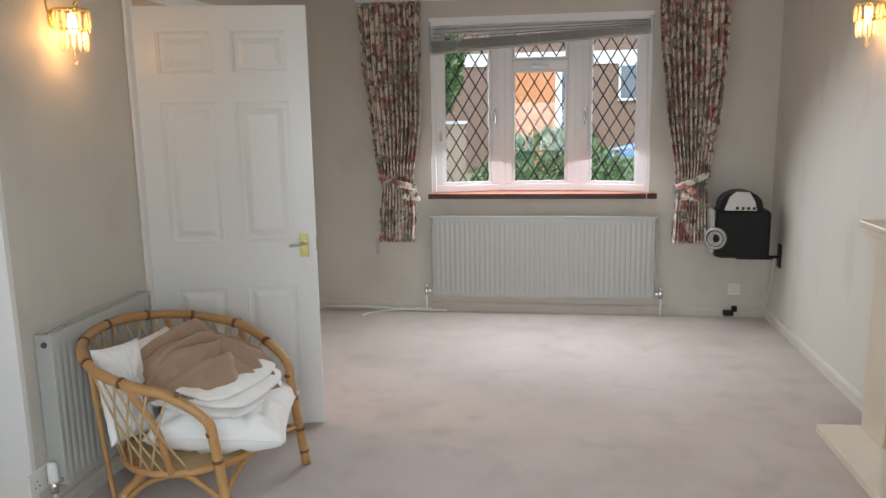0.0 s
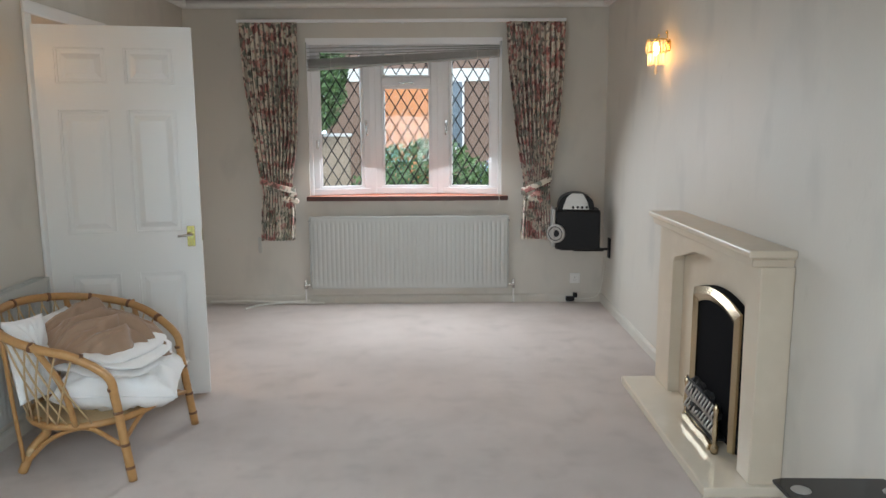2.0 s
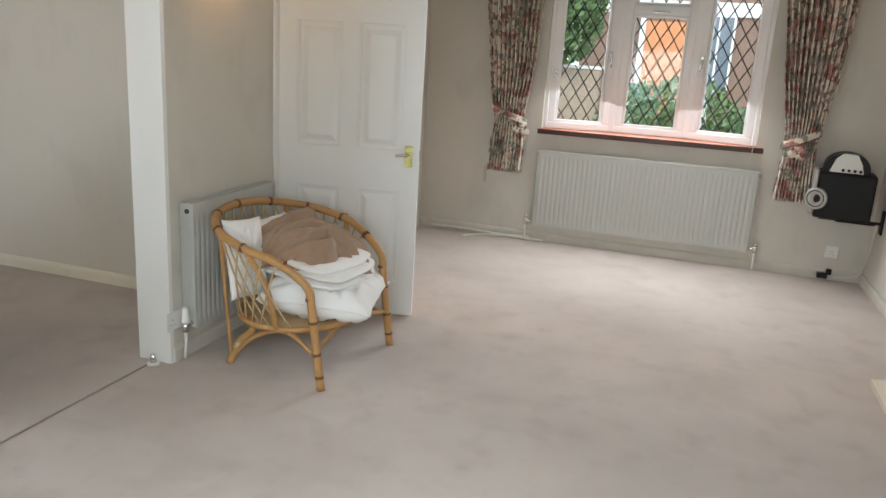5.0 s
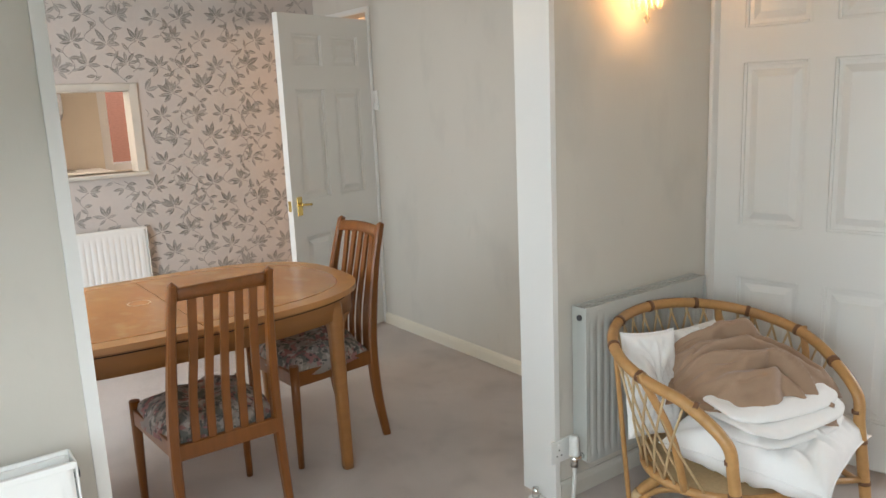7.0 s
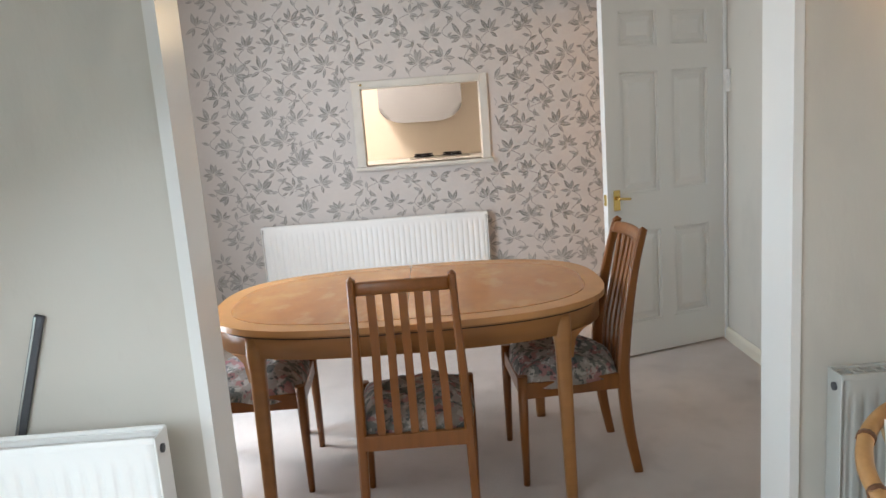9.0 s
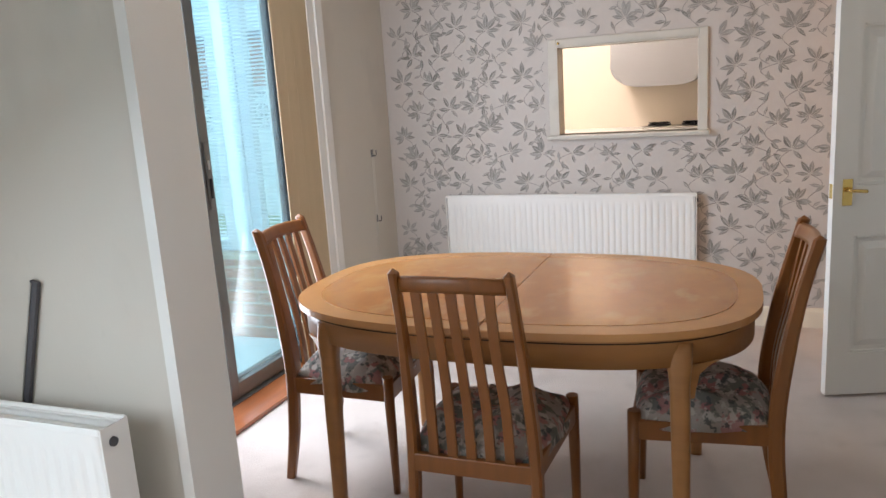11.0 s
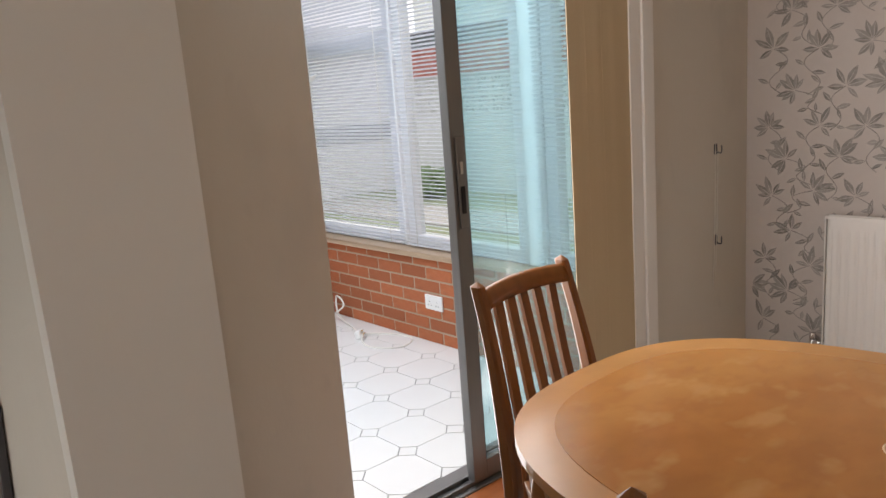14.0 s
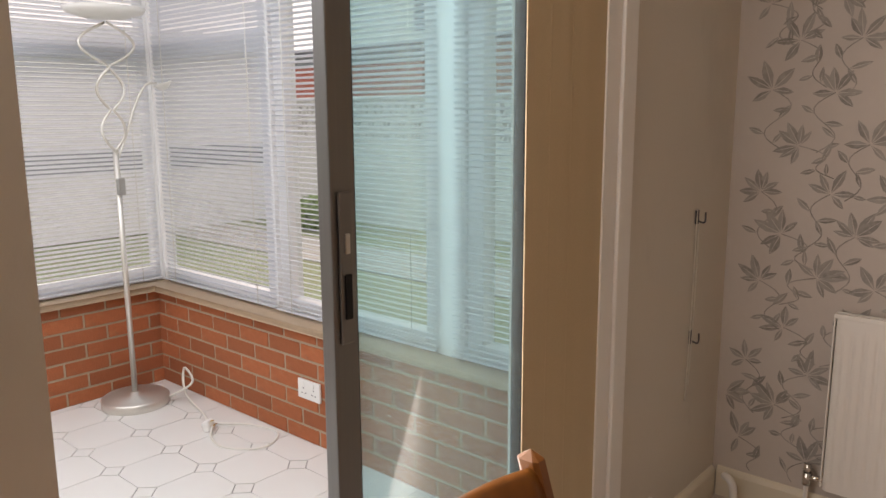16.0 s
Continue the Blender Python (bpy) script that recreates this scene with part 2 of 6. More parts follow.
M_BRASS = mat("polished_brass", (0.75, 0.55, 0.2), 0.18, 1.0, grain=(30, 0.1))
M_PALEBRASS = mat("pale_polished_brass", (0.6, 0.5, 0.34), 0.2, 1.0, grain=(20, 0.15))
M_SOOT = mat("black_firebox", (0.004, 0.004, 0.005), 0.9, grain=(20, 0.3))
M_SOOT.node_tree.nodes["Principled BSDF"].inputs["Specular IOR Level"].default_value = 0.08
M_CHROME = mat("chrome", (0.75, 0.75, 0.74), 0.15, 1.0)
M_STEEL = mat("brushed_steel", (0.55, 0.53, 0.5), 0.35, 1.0, grain=(200, 0.2), stretch=(1, 1, 0.05))
M_BLACK = mat("black_plastic", (0.008, 0.008, 0.009), 0.42, grain=(60, 0.2), bump=((300, 0.0003),))
M_BLACK.node_tree.nodes["Principled BSDF"].inputs["Specular IOR Level"].default_value = 0.25
M_BLACKGLASS = mat("black_glass", (0.01, 0.011, 0.012), 0.06, grain=(4, 0.1))
M_SILVER = mat("silver_plastic", (0.4, 0.39, 0.37), 0.35, 0.6)
M_GREYMETAL = mat("dark_grey_metal", (0.09, 0.09, 0.1), 0.45, 0.4)
# white lounge radiators stand in shade, which this grey-green enamel colour includes
M_RAD = mat("shaded_radiator_enamel", (0.5, 0.505, 0.475), 0.35, grain=(4, 0.05), bump=((30, 0.0003),))
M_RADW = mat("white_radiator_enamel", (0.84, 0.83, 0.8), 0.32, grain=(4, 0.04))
M_PLASTIC = mat("white_plastic", (0.8, 0.79, 0.76), 0.35, grain=(9, 0.03))
M_UPVC = mat("white_upvc", (0.85, 0.85, 0.85), 0.3, grain=(5, 0.03))
# frame metal darkened: the backlit dining slider's shade is put into its colour
M_ALU = mat("shaded_anodised_aluminium", (0.2, 0.195, 0.19), 0.4, 0.75, grain=(150, 0.15), stretch=(1, 1, 0.03))
# paler copy for the lounge slider, with the conservatory's daylight in its colour
M_PALEALU = mat("daylit_satin_aluminium", (0.42, 0.44, 0.46), 0.4, 0.0, grain=(150, 0.1), stretch=(1, 1, 0.03))
M_GLASS = glass("window_glass")
M_GLASS_T = glass("hazed_double_glazed_door_glass", (0.83, 0.945, 0.955))
# a milky reflection on the door glass, mixed in as a translucent white haze
dn = M_GLASS_T.node_tree
df, mxs = dn.nodes.new("ShaderNodeBsdfTranslucent"), dn.nodes.new("ShaderNodeMixShader")
df.inputs[0].default_value, mxs.inputs[0].default_value = (0.9, 0.9, 0.9, 1), 0.045
dn.links.new(dn.nodes["Mix Shader"].outputs[0], mxs.inputs[1])
dn.links.new(df.outputs[0], mxs.inputs[2])
dn.links.new(mxs.outputs[0], dn.nodes["Material Output"].inputs[0])
M_LEAD = mat("lead_strip", (0.03, 0.03, 0.032), 0.5, 0.5)
M_TILE_RED = mat("red_quarry_tile", (0.42, 0.12, 0.06), 0.3, grain=(14, 0.3))
M_DARKWOOD = mat("dark_stained_wood", (0.06, 0.018, 0.012), 0.35, grain=(30, 0.3))
M_REDWOOD = mat("varnished_red_brown_wood", (0.33, 0.1, 0.035), 0.25, grain=(30, 0.5), stretch=(0.08, 1, 1), coat=0.4)
M_MARBLE = mat("cream_reconstituted_marble", (0.63, 0.54, 0.42), 0.36, grain=(3.5, 0.16), spots=((9, 0.5, 0.7, 0.2, (0.76, 0.68, 0.56)), (2.2, 0.55, 0.75, 0.25, (0.52, 0.43, 0.32))))
M_HEARTH = mat("polished_marble_hearth", (0.68, 0.6, 0.48), 0.06, grain=(3.5, 0.14), spots=((9, 0.5, 0.7, 0.2, (0.76, 0.68, 0.56)),))
M_COAL = mat("coal", (0.015, 0.015, 0.016), 0.7, bump=((30, 0.01),))
M_RATTAN = mat("rattan_cane", (0.5, 0.27, 0.1), 0.38, grain=(60, 0.35), spots=((14, 0.6, 0.7, 0.45, (0.33, 0.16, 0.05)),))
M_RATTAN2 = mat("pale_rattan_strip", (0.56, 0.4, 0.22), 0.5, grain=(90, 0.35))
M_BIND = mat("rattan_binding", (0.16, 0.07, 0.03), 0.5)
M_PILLOW = mat("white_cotton", (0.88, 0.87, 0.85), 0.9, grain=(300, 0.05), bump=((14, 0.006), (700, 0.0006)), sheen=0.2)
M_CLOTH = mat("tan_brown_cloth", (0.36, 0.235, 0.155), 0.85, grain=(400, 0.15), bump=((26, 0.005), (600, 0.0006)), stretch=(0.35, 1, 1), sheen=0.25)
M_TEAK = mat("teak_frame", (0.23, 0.078, 0.015), 0.32, grain=(45, 0.45), stretch=(1, 1, 0.08), coat=0.06)
M_TOP = mat("figured_teak_veneer", (0.44, 0.17, 0.045), 0.22, grain=(16, 0.35), stretch=(0.7, 1.0, 1), spots=((2.4, 0.42, 0.7, 0.5, (0.58, 0.3, 0.1)), (22, 0.54, 0.7, 0.3, (0.33, 0.125, 0.037)), (9, 0.57, 0.66, 0.35, (0.34, 0.13, 0.04)), (11, 0.56, 0.68, 0.35, (0.64, 0.36, 0.15))), coat=0.25)
M_BAND = mat("teak_edge_band", (0.52, 0.25, 0.085), 0.28, grain=(30, 0.3), stretch=(0.4, 0.4, 1), coat=0.2)
M_APRON = mat("teak_apron", (0.34, 0.15, 0.046), 0.33, grain=(40, 0.35), stretch=(0.15, 0.15, 1))
M_DARKLINE = mat("dark_gap", (0.02, 0.01, 0.006), 0.8)
M_CURTAIN = mat("floral_curtain_cotton", (0.72, 0.64, 0.53), 0.85, grain=(200, 0.1), bump=((500, 0.0005),), sheen=0.15,
                spots=((13, 0.53, 0.57, 0.85, (0.4, 0.1, 0.09)), (17, 0.55, 0.58, 0.85, (0.17, 0.2, 0.15)), (26, 0.56, 0.59, 0.8, (0.1, 0.075, 0.06)), (21, 0.58, 0.62, 0.8, (0.62, 0.34, 0.29))))
M_SEAT = mat("floral_seat_fabric", (0.32, 0.285, 0.255), 0.9, grain=(300, 0.12), bump=((25, 0.004), (500, 0.0006)),
             spots=((17, 0.5, 0.54, 0.8, (0.1, 0.11, 0.1)), (23, 0.55, 0.58, 0.75, (0.33, 0.13, 0.13)), (31, 0.56, 0.6, 0.8, (0.46, 0.42, 0.38)), (41, 0.58, 0.61, 0.8, (0.05, 0.06, 0.06))))
M_BLINDV = mat("cream_vertical_blind_fabric", (0.58, 0.46, 0.3), 0.8, grain=(200, 0.12), bump=((500, 0.0004),))
M_SLAT = mat("white_blind_slat", (0.78, 0.79, 0.81), 0.4, grain=(4, 0.04))
sn = M_SLAT.node_tree
tl, mxs = sn.nodes.new("ShaderNodeBsdfTranslucent"), sn.nodes.new("ShaderNodeMixShader")
tl.inputs[0].default_value, mxs.inputs[0].default_value = (0.9, 0.93, 0.97, 1), 0.55
sn.links.new(sn.nodes["Principled BSDF"].outputs[0], mxs.inputs[1])
sn.links.new(tl.outputs[0], mxs.inputs[2])
sn.links.new(mxs.outputs[0], sn.nodes["Material Output"].inputs[0])
M_CABLE = mat("white_cable", (0.7, 0.68, 0.62), 0.5)
M_BRICK = mat("red_facing_brick", (0.5, 0.14, 0.055), 0.85, random=0.75, grain=(40, 0.35), bump=((120, 0.002),), spots=((12, 0.5, 0.72, 0.45, (0.58, 0.26, 0.13)), (25, 0.62, 0.72, 0.4, (0.24, 0.09, 0.05))))
M_MORTAR = mat("mortar", (0.43, 0.33, 0.235), 0.95, grain=(120, 0.25), bump=((200, 0.002),))
M_FTILE = mat("white_floor_tile", (0.78, 0.77, 0.74), 0.22, grain=(3, 0.06), random=0.08)
M_GROUT = mat("grey_grout", (0.36, 0.35, 0.335), 0.9)
M_CILL = mat("buff_sill_tile", (0.43, 0.3, 0.2), 0.5, grain=(12, 0.2))
M_CRYSTAL = glass("cut_glass_drops", (1.0, 0.93, 0.8))
cn = M_CRYSTAL.node_tree
tl, mxs = cn.nodes.new("ShaderNodeBsdfTranslucent"), cn.nodes.new("ShaderNodeMixShader")
tl.inputs[0].default_value, mxs.inputs[0].default_value = (0.95, 0.9, 0.8, 1), 0.4
cn.links.new(cn.nodes["Mix Shader"].outputs[0], mxs.inputs[1])
cn.links.new(tl.outputs[0], mxs.inputs[2])
cn.links.new(mxs.outputs[0], cn.nodes["Material Output"].inputs[0])
M_BULB = glow("lamp_bulb", (1.0, 0.58, 0.2), 42.0)
M_SHADE = glow("lit_pendant_glass", (1.0, 0.68, 0.24), 0.85)

# ---- the large structure ----
# plan: lounge x -0.87..2.53, y 2.38..8.0; dining room x -4.03..-1.03, y 2.38..5.51; hall north of it;
# kitchen west of x -4.15; conservatory south of y 2.05
CEIL = 2.46
structure("floor", box(-4.03, 2.53, 2.30, 8.0, -0.12, 0.0), M_CARPET, "beige fitted carpet with faint stains", "carpet")
structure("ceiling", box(-6.7, 2.75, 2.05, 8.0, CEIL, CEIL + 0.1), M_CEIL, "plain off-white ceiling", "ceiling")
structure("wall_north", wall("y", 8.0, 8.3, -4.4, 2.83, -0.1, 2.6, holes=[(0.10, 1.68, 0.88, 2.17)]), M_WALL, "cream painted wall with the bow window", "wall")
structure("wall_east", wall("x", 2.53, 2.8, 2.05, 8.0, -0.1, 2.6), M_WALL, "cream painted wall behind the fireplace", "wall")
structure("wall_south", wall("y", 2.05, 2.33, -6.7, 2.53, -0.1, 2.6, holes=[(-3.12, -1.752, 0.0, 2.08), (-0.1, 1.665, 0.0, 2.08)]), M_WALL, "cream wall with two sliding door openings", "wall")
structure("wall_partition_north", wall("x", -1.03, -0.87, 4.74, 8.0, 0, CEIL, holes=[(5.66, 6.46, 0.0, 2.03)]), M_WALL, "cream textured wall between lounge and hall", "wall")
structure("wall_partition_nib", wall("x", -1.03, -0.87, 2.33, 3.212, 0, CEIL), M_WALL, "short cream wall beside the dining opening", "wall")
structure("wall_partition_head", wall("x", -1.03, -0.87, 3.212, 4.74, 2.18, CEIL), M_WALL, "cream wall above the wide opening", "wall")
structure("wall_dining_north", wall("y", 5.51, 5.63, -4.03, -1.03, 0, CEIL, holes=[(-4.0, -3.295, 0.0, 2.03)]), M_WALL, "plain cream dining room wall", "wall")
M_KWALL = mat("cream_kitchen_paint", (0.8, 0.73, 0.62), 0.6, grain=(6, 0.06))
M_PAPER = mat("wallpaper_ground", (0.58, 0.53, 0.495), 0.6, grain=(40, 0.05), bump=((300, 0.0004),))
structure("wall_dining_west", wall("x", -4.15, -4.03, 2.33, 8.0, 0, CEIL, holes=[(3.42, 4.21, 1.107, 1.615)]), M_PAPER, "pale wallpaper with grey leafy sprays", "wall")
structure("wall_kitchen", add_wall(wall("x", -6.7, -6.5, 2.33, 8.0, -0.1, 2.6, holes=[(4.55, 5.5, 0.95, 1.95)]), "y", 5.9, 6.0, -6.5, -4.15, 0, CEIL), M_KWALL, "warm cream kitchen walls", "wall")
structure("floor_kitchen", box(-6.5, -4.03, 2.33, 8.0, -0.12, -0.002), M_PLAIN, "plain kitchen floor", "floor")
structure("floor_conservatory", box(-3.4, 2.8, -0.45, 2.05, -0.12, -0.03), M_PLAIN, "white tiled conservatory floor", "floor")
for y0, y1 in ((4.72, 4.74), (3.212, 3.238)):
    structure("trim", box(-1.034, -0.862, y0 - 0.004 * (y0 > 4), y1 + 0.004 * (y0 < 4), 0, 2.18), M_GLOSS, "white gloss board on the wall end", "trim")

# ---- fittings shared by the rooms ----
def skirting(name, pts, h=0.072, t=0.016, material=M_SKIRT):
    """A moulded skirting board along a line of (x, y); the board lies to the left of the line."""
    bm = bmesh.new()
    prof = [(0, 0), (t, 0), (t, h - 0.02), (t * 0.75, h - 0.008), (t * 0.35, h), (0, h)]
    for (xa, ya), (xb, yb) in zip(pts, pts[1:]):
        d = Vector((xb - xa, yb - ya, 0)).normalized()
        n = Vector((-d.y, d.x, 0))
        a, b = [[bm.verts.new(Vector((x, y, 0.001)) + n * p + Vector((0, 0, q))) for p, q in prof] for x, y in ((xa, ya), (xb, yb))]
        for k in range(len(prof) - 1):
            bm.faces.new((a[k], b[k], b[k + 1], a[k + 1]))
        bm.faces.new(a)
        bm.faces.new(b[::-1])
    return structure(name, bm, material, "painted skirting board", "skirting")


skirting("baseboard_lounge_north", [(2.53, 8.0), (-0.87, 8.0)])
skirting("baseboard_lounge_east_a", [(2.53, 5.96), (2.53, 7.985)])
skirting("baseboard_lounge_east_b", [(2.53, 2.33), (2.53, 4.54)])
skirting("baseboard_lounge_west", [(-0.87, 5.58), (-0.87, 4.74)])
skirting("baseboard_nib", [(-0.87, 3.212), (-0.87, 2.33)])
skirting("baseboard_dining_north", [(-1.03, 5.51), (-3.27, 5.51)], material=M_CREAM)
skirting("baseboard_dining_east", [(-1.03, 4.74), (-1.03, 5.495)], material=M_CREAM)
skirting("baseboard_dining_west", [(-4.03, 5.5), (-4.03, 2.35)], h=0.11, material=M_CREAM)
skirting("baseboard_dining_south_a", [(-4.014, 2.33), (-3.264, 2.33)], h=0.11, material=M_CREAM)
skirting("baseboard_dining_south_b", [(-1.745, 2.33), (-1.03, 2.33)], h=0.11, material=M_CREAM)

bm = bmesh.new()
for x0, x1, y0, y1 in ((-0.87, 2.53, 7.93, 8.0), (2.46, 2.53, 2.33, 7.93), (-0.87, -0.80, 2.33, 7.93), (-0.8, 2.46, 2.33, 2.4)):
    add_box(bm, x0, x1, y0, y1, CEIL - 0.065, CEIL - 0.003, 0.028)
structure("trim_coving", bm, M_CEIL, "white plaster coving", "coving")
structure("trim_threshold", box(-0.95, -0.941, 3.243, 4.716, 0.001, 0.006, 0.002), mat("brown_joint_strip", (0.3, 0.25, 0.22), 0.7), "dark joint strip between the carpets", "threshold")


def frame_trim(name, axis, plane, out, u0, u1, h, w=0.065, t=0.018, material=M_GLOSS):
    """An architrave round a door opening u0..u1 on a wall plane, proud by t towards out."""
    bm = bmesh.new()
    for a0, a1, z0, z1 in ((u0 - w, u0, 0.001, h), (u1, u1 + w, 0.001, h), (u0 - w, u1 + w, h + 0.001, h + w)):
        p0, p1 = sorted((plane + 0.001 * out, plane + t * out))
        if axis == "x":
            add_box(bm, p0, p1, a0, a1, z0, z1, 0.005)
        else:
            add_box(bm, a0, a1, p0, p1, z0, z1, 0.005)
    return structure(name, bm, material, "white painted door frame", "door frame")


frame_trim("trim_door_1", "x", -0.87, 1, 5.66, 6.46, 2.03)
frame_trim("trim_door_2", "y", 5.51, -1, -3.99, -3.30, 2.03, w=0.035)


def door_leaf(name, w, m, lever):
    """A white six-panel leaf, hinged at local x 0, 40 mm thick about y 0."""
    d = tagged(new(name), "white six-panel door standing open into the room", "door", kind="structure")
    d.matrix_basis = m
    bm = bmesh.new()
    h, t = 1.98, 0.02
    rows = ((0.2, 0.71), (0.92, 1.56), (1.69, 1.87))
    cols = ((0.14 * w, 0.455 * w), (0.565 * w, 0.88 * w))
    xs = [0, cols[0][0], cols[0][1], cols[1][0], cols[1][1], w]
    for a, b in ((xs[0], xs[1]), (xs[2], xs[3]), (xs[4], xs[5])):
        add_box(bm, a, b, -t, t, 0.012, h)
    zz = [0.012, *[z for r in rows for z in r], h]
    for k in range(0, 8, 2):
        for a, b in cols:
            add_box(bm, a, b, -t, t, zz[k], zz[k + 1])
    part("leaf", bm, M_GLOSS, d)
    for z0, z1 in rows:
        for a, b in cols:
            pb = box(a, b, -0.006, 0.006, z0, z1)
            for s in (-1, 1):
                # moulding round the field and the raised field itself
                for q in ((a, a + 0.012, z0, z1), (b - 0.012, b, z0, z1), (a + 0.012, b - 0.012, z0, z0 + 0.012), (a + 0.012, b - 0.012, z1 - 0.012, z1)):
                    y0, y1 = sorted((s * 0.0055, s * 0.016))
                    add_box(pb, q[0], q[1], y0, y1, q[2], q[3], 0.003)
                c0, c1 = Vector((a + 0.028, 0, z0 + 0.028)), Vector((b - 0.028, 0, z1 - 0.028))
                lo = [pb.verts.new((x, s * 0.0062, z)) for x, z in ((c0.x, c0.z), (c1.x, c0.z), (c1.x, c1.z), (c0.x, c1.z))]
                e = 0.028
                hi = [pb.verts.new((x, s * 0.0175, z)) for x, z in ((c0.x + e, c0.z + e), (c1.x - e, c0.z + e), (c1.x - e, c1.z - e), (c0.x + e, c1.z - e))]
                pb.faces.new(hi)
                for k in range(4):
                    pb.faces.new((lo[k], lo[(k + 1) % 4], hi[(k + 1) % 4], hi[k]))
            part("door_panel", pb, M_GLOSS, d)
    for s in (-1, 1):
        y0, y1 = sorted((s * 0.0215, s * 0.026))
        pl = part("handle_plate", box(w - 0.075, w - 0.035, y0, y1, 0.84, 0.95, 0.002), M_BRASS, d, "polished brass handle plate")
        lv = tube(curve_pts([(w - 0.055, s * 0.024, 0.905), (w - 0.055, s * 0.055, 0.905), (w - 0.075, s * 0.062, 0.905), (w - 0.118, s * 0.058, 0.9)], 16), [0.009] * 5 + [0.007] * 12, 8)
        part("lever", lv, M_STEEL if lever == "steel" else M_BRASS, pl)
    part("latch_plate", box(w - 0.001, w + 0.002, -0.011, 0.011, 0.87, 0.93), M_BRASS, d)
    for z in (0.25, 1.0, 1.75):
        part("hinge", tube([(-0.004, -0.022, z - 0.045), (-0.004, -0.022, z + 0.045)], 0.006, 8), M_STEEL, d)
    return d


door_leaf("door_1", 0.768, pose(-0.868, 5.655, 0, 0, 0, 12.7), "steel")
door_leaf("door_2", 0.762, pose(-3.30, 5.485, 0, 0, 0, -70.8), "brass")


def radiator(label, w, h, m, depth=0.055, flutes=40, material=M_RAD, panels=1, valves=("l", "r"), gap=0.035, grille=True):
    """A pressed steel panel radiator: local x 0..w, y out of the wall from 0.03, z 0..h."""
    r = thing("radiator", label, "radiator", m)
    for p in range(panels):
        y0 = gap + p * depth
        n = flutes * 6

        def face(u, v):
            k = (u * flutes) % 1.0
            g = max(0.0, 1 - abs(k - 0.5) / 0.22)
            g = g * g * (3 - 2 * g)
            z = v * h
            band = min(1.0, max(0.0, (z - 0.028) / 0.02)) * min(1.0, max(0.0, (h - 0.05 - z) / 0.02))
            edge = min(u * w, (1 - u) * w)
            return (u * w, y0 + 0.024 - 0.007 * g * band - 0.008 * max(0.0, 1 - edge / 0.012), z)

        bm = grid(n, 26, face)
        part("front_panel", bm, material, r)
        part("panel_back", box(0.004, w - 0.004, y0 - 0.006, y0 + 0.004, 0.004, h - 0.004, 0.002), material, r)
    yo = gap + (panels - 1) * depth + 0.026
    tg = bmesh.new()
    add_box(tg, -0.004, w + 0.004, gap - 0.013, gap - 0.005, h - 0.012, h + 0.004, 0.002)
    add_box(tg, -0.004, w + 0.004, yo - 0.007, yo + 0.001, h - 0.012, h + 0.004, 0.002)
    for k in range(int(w / 0.03) if grille else 0):
        add_box(tg, 0.01 + k * 0.03, 0.018 + k * 0.03, gap - 0.005, yo - 0.007, h - 0.006, h - 0.001)
    part("top_grille" if grille else "top_rim", tg, material, r)
    for x0, x1 in ((-0.008, -0.003), (w + 0.003, w + 0.008)):
        part("side_panel", box(x0, x1, gap - 0.012, yo, 0.01, h + 0.002, 0.002), material, r)
        part("plug", tube([((x0 + x1) / 2 - 0.008, yo - 0.03, h - 0.035), ((x0 + x1) / 2 + 0.008, yo - 0.03, h - 0.035)], 0.011, 10), M_GREYMETAL, r)
    for s in valves:
        x, d = (0, -1) if s.lower() == "l" else (w, 1)
        v = part("valve", tube([(x, 0.05, 0.03), (x + d * 0.05, 0.05, 0.03)], 0.011, 10), M_CHROME, r)
        body = tube([(x + d * 0.05, 0.05, 0.0), (x + d * 0.05, 0.05, 0.045)], 0.014, 10)
        part("valve_body", body, M_CHROME, v)
        part("valve_cap", lathe([(0, 0.12), (0.014, 0.118), (0.018, 0.105), (0.018, 0.06), (0.02, 0.055), (0.02, 0.045), (0, 0.045)], 14, pose(x + d * 0.05, 0.05, 0)) if s.isupper() else
             lathe([(0, 0.075), (0.012, 0.073), (0.013, 0.045), (0, 0.045)], 12, pose(x + d * 0.05, 0.05, 0)), M_PLASTIC if s.isupper() else M_CHROME, v)
        part("pipe", tube(curve_pts([(x + d * 0.05, 0.05, 0.002), (x + d * 0.05, 0.05, -0.05), (x + d * 0.052, 0.045, -0.128)], 10), 0.0075, 8), M_PLASTIC, r)
    return r


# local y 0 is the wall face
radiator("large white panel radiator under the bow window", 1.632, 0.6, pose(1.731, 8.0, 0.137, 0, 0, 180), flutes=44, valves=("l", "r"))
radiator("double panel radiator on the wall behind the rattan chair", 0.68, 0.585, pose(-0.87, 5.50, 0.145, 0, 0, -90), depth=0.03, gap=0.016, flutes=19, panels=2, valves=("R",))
radiator("small double panel radiator on the short wall", 0.68, 0.59, pose(-0.87, 3.148, 0.158, 0, 0, -90), depth=0.042, gap=0.096, flutes=18, panels=2, grille=False, valves=("r",), material=M_RADW)
radiator("white panel radiator on the leafy wallpaper wall", 1.475, 0.6, pose(-4.03, 4.19, 0.158, 0, 0, -90), flutes=42, material=M_RADW, valves=("l", "r"))

# ---- bow window ----
win = tagged(new("window_1"), "white bow window with diamond leaded panes", "window", kind="structure")
BOW = [Vector((0.10, 8.07, 0)), Vector((0.61, 8.20, 0)), Vector((1.18, 8.20, 0)), Vector((1.68, 8.07, 0))]
WZ0, WZ1 = 0.905, 2.14


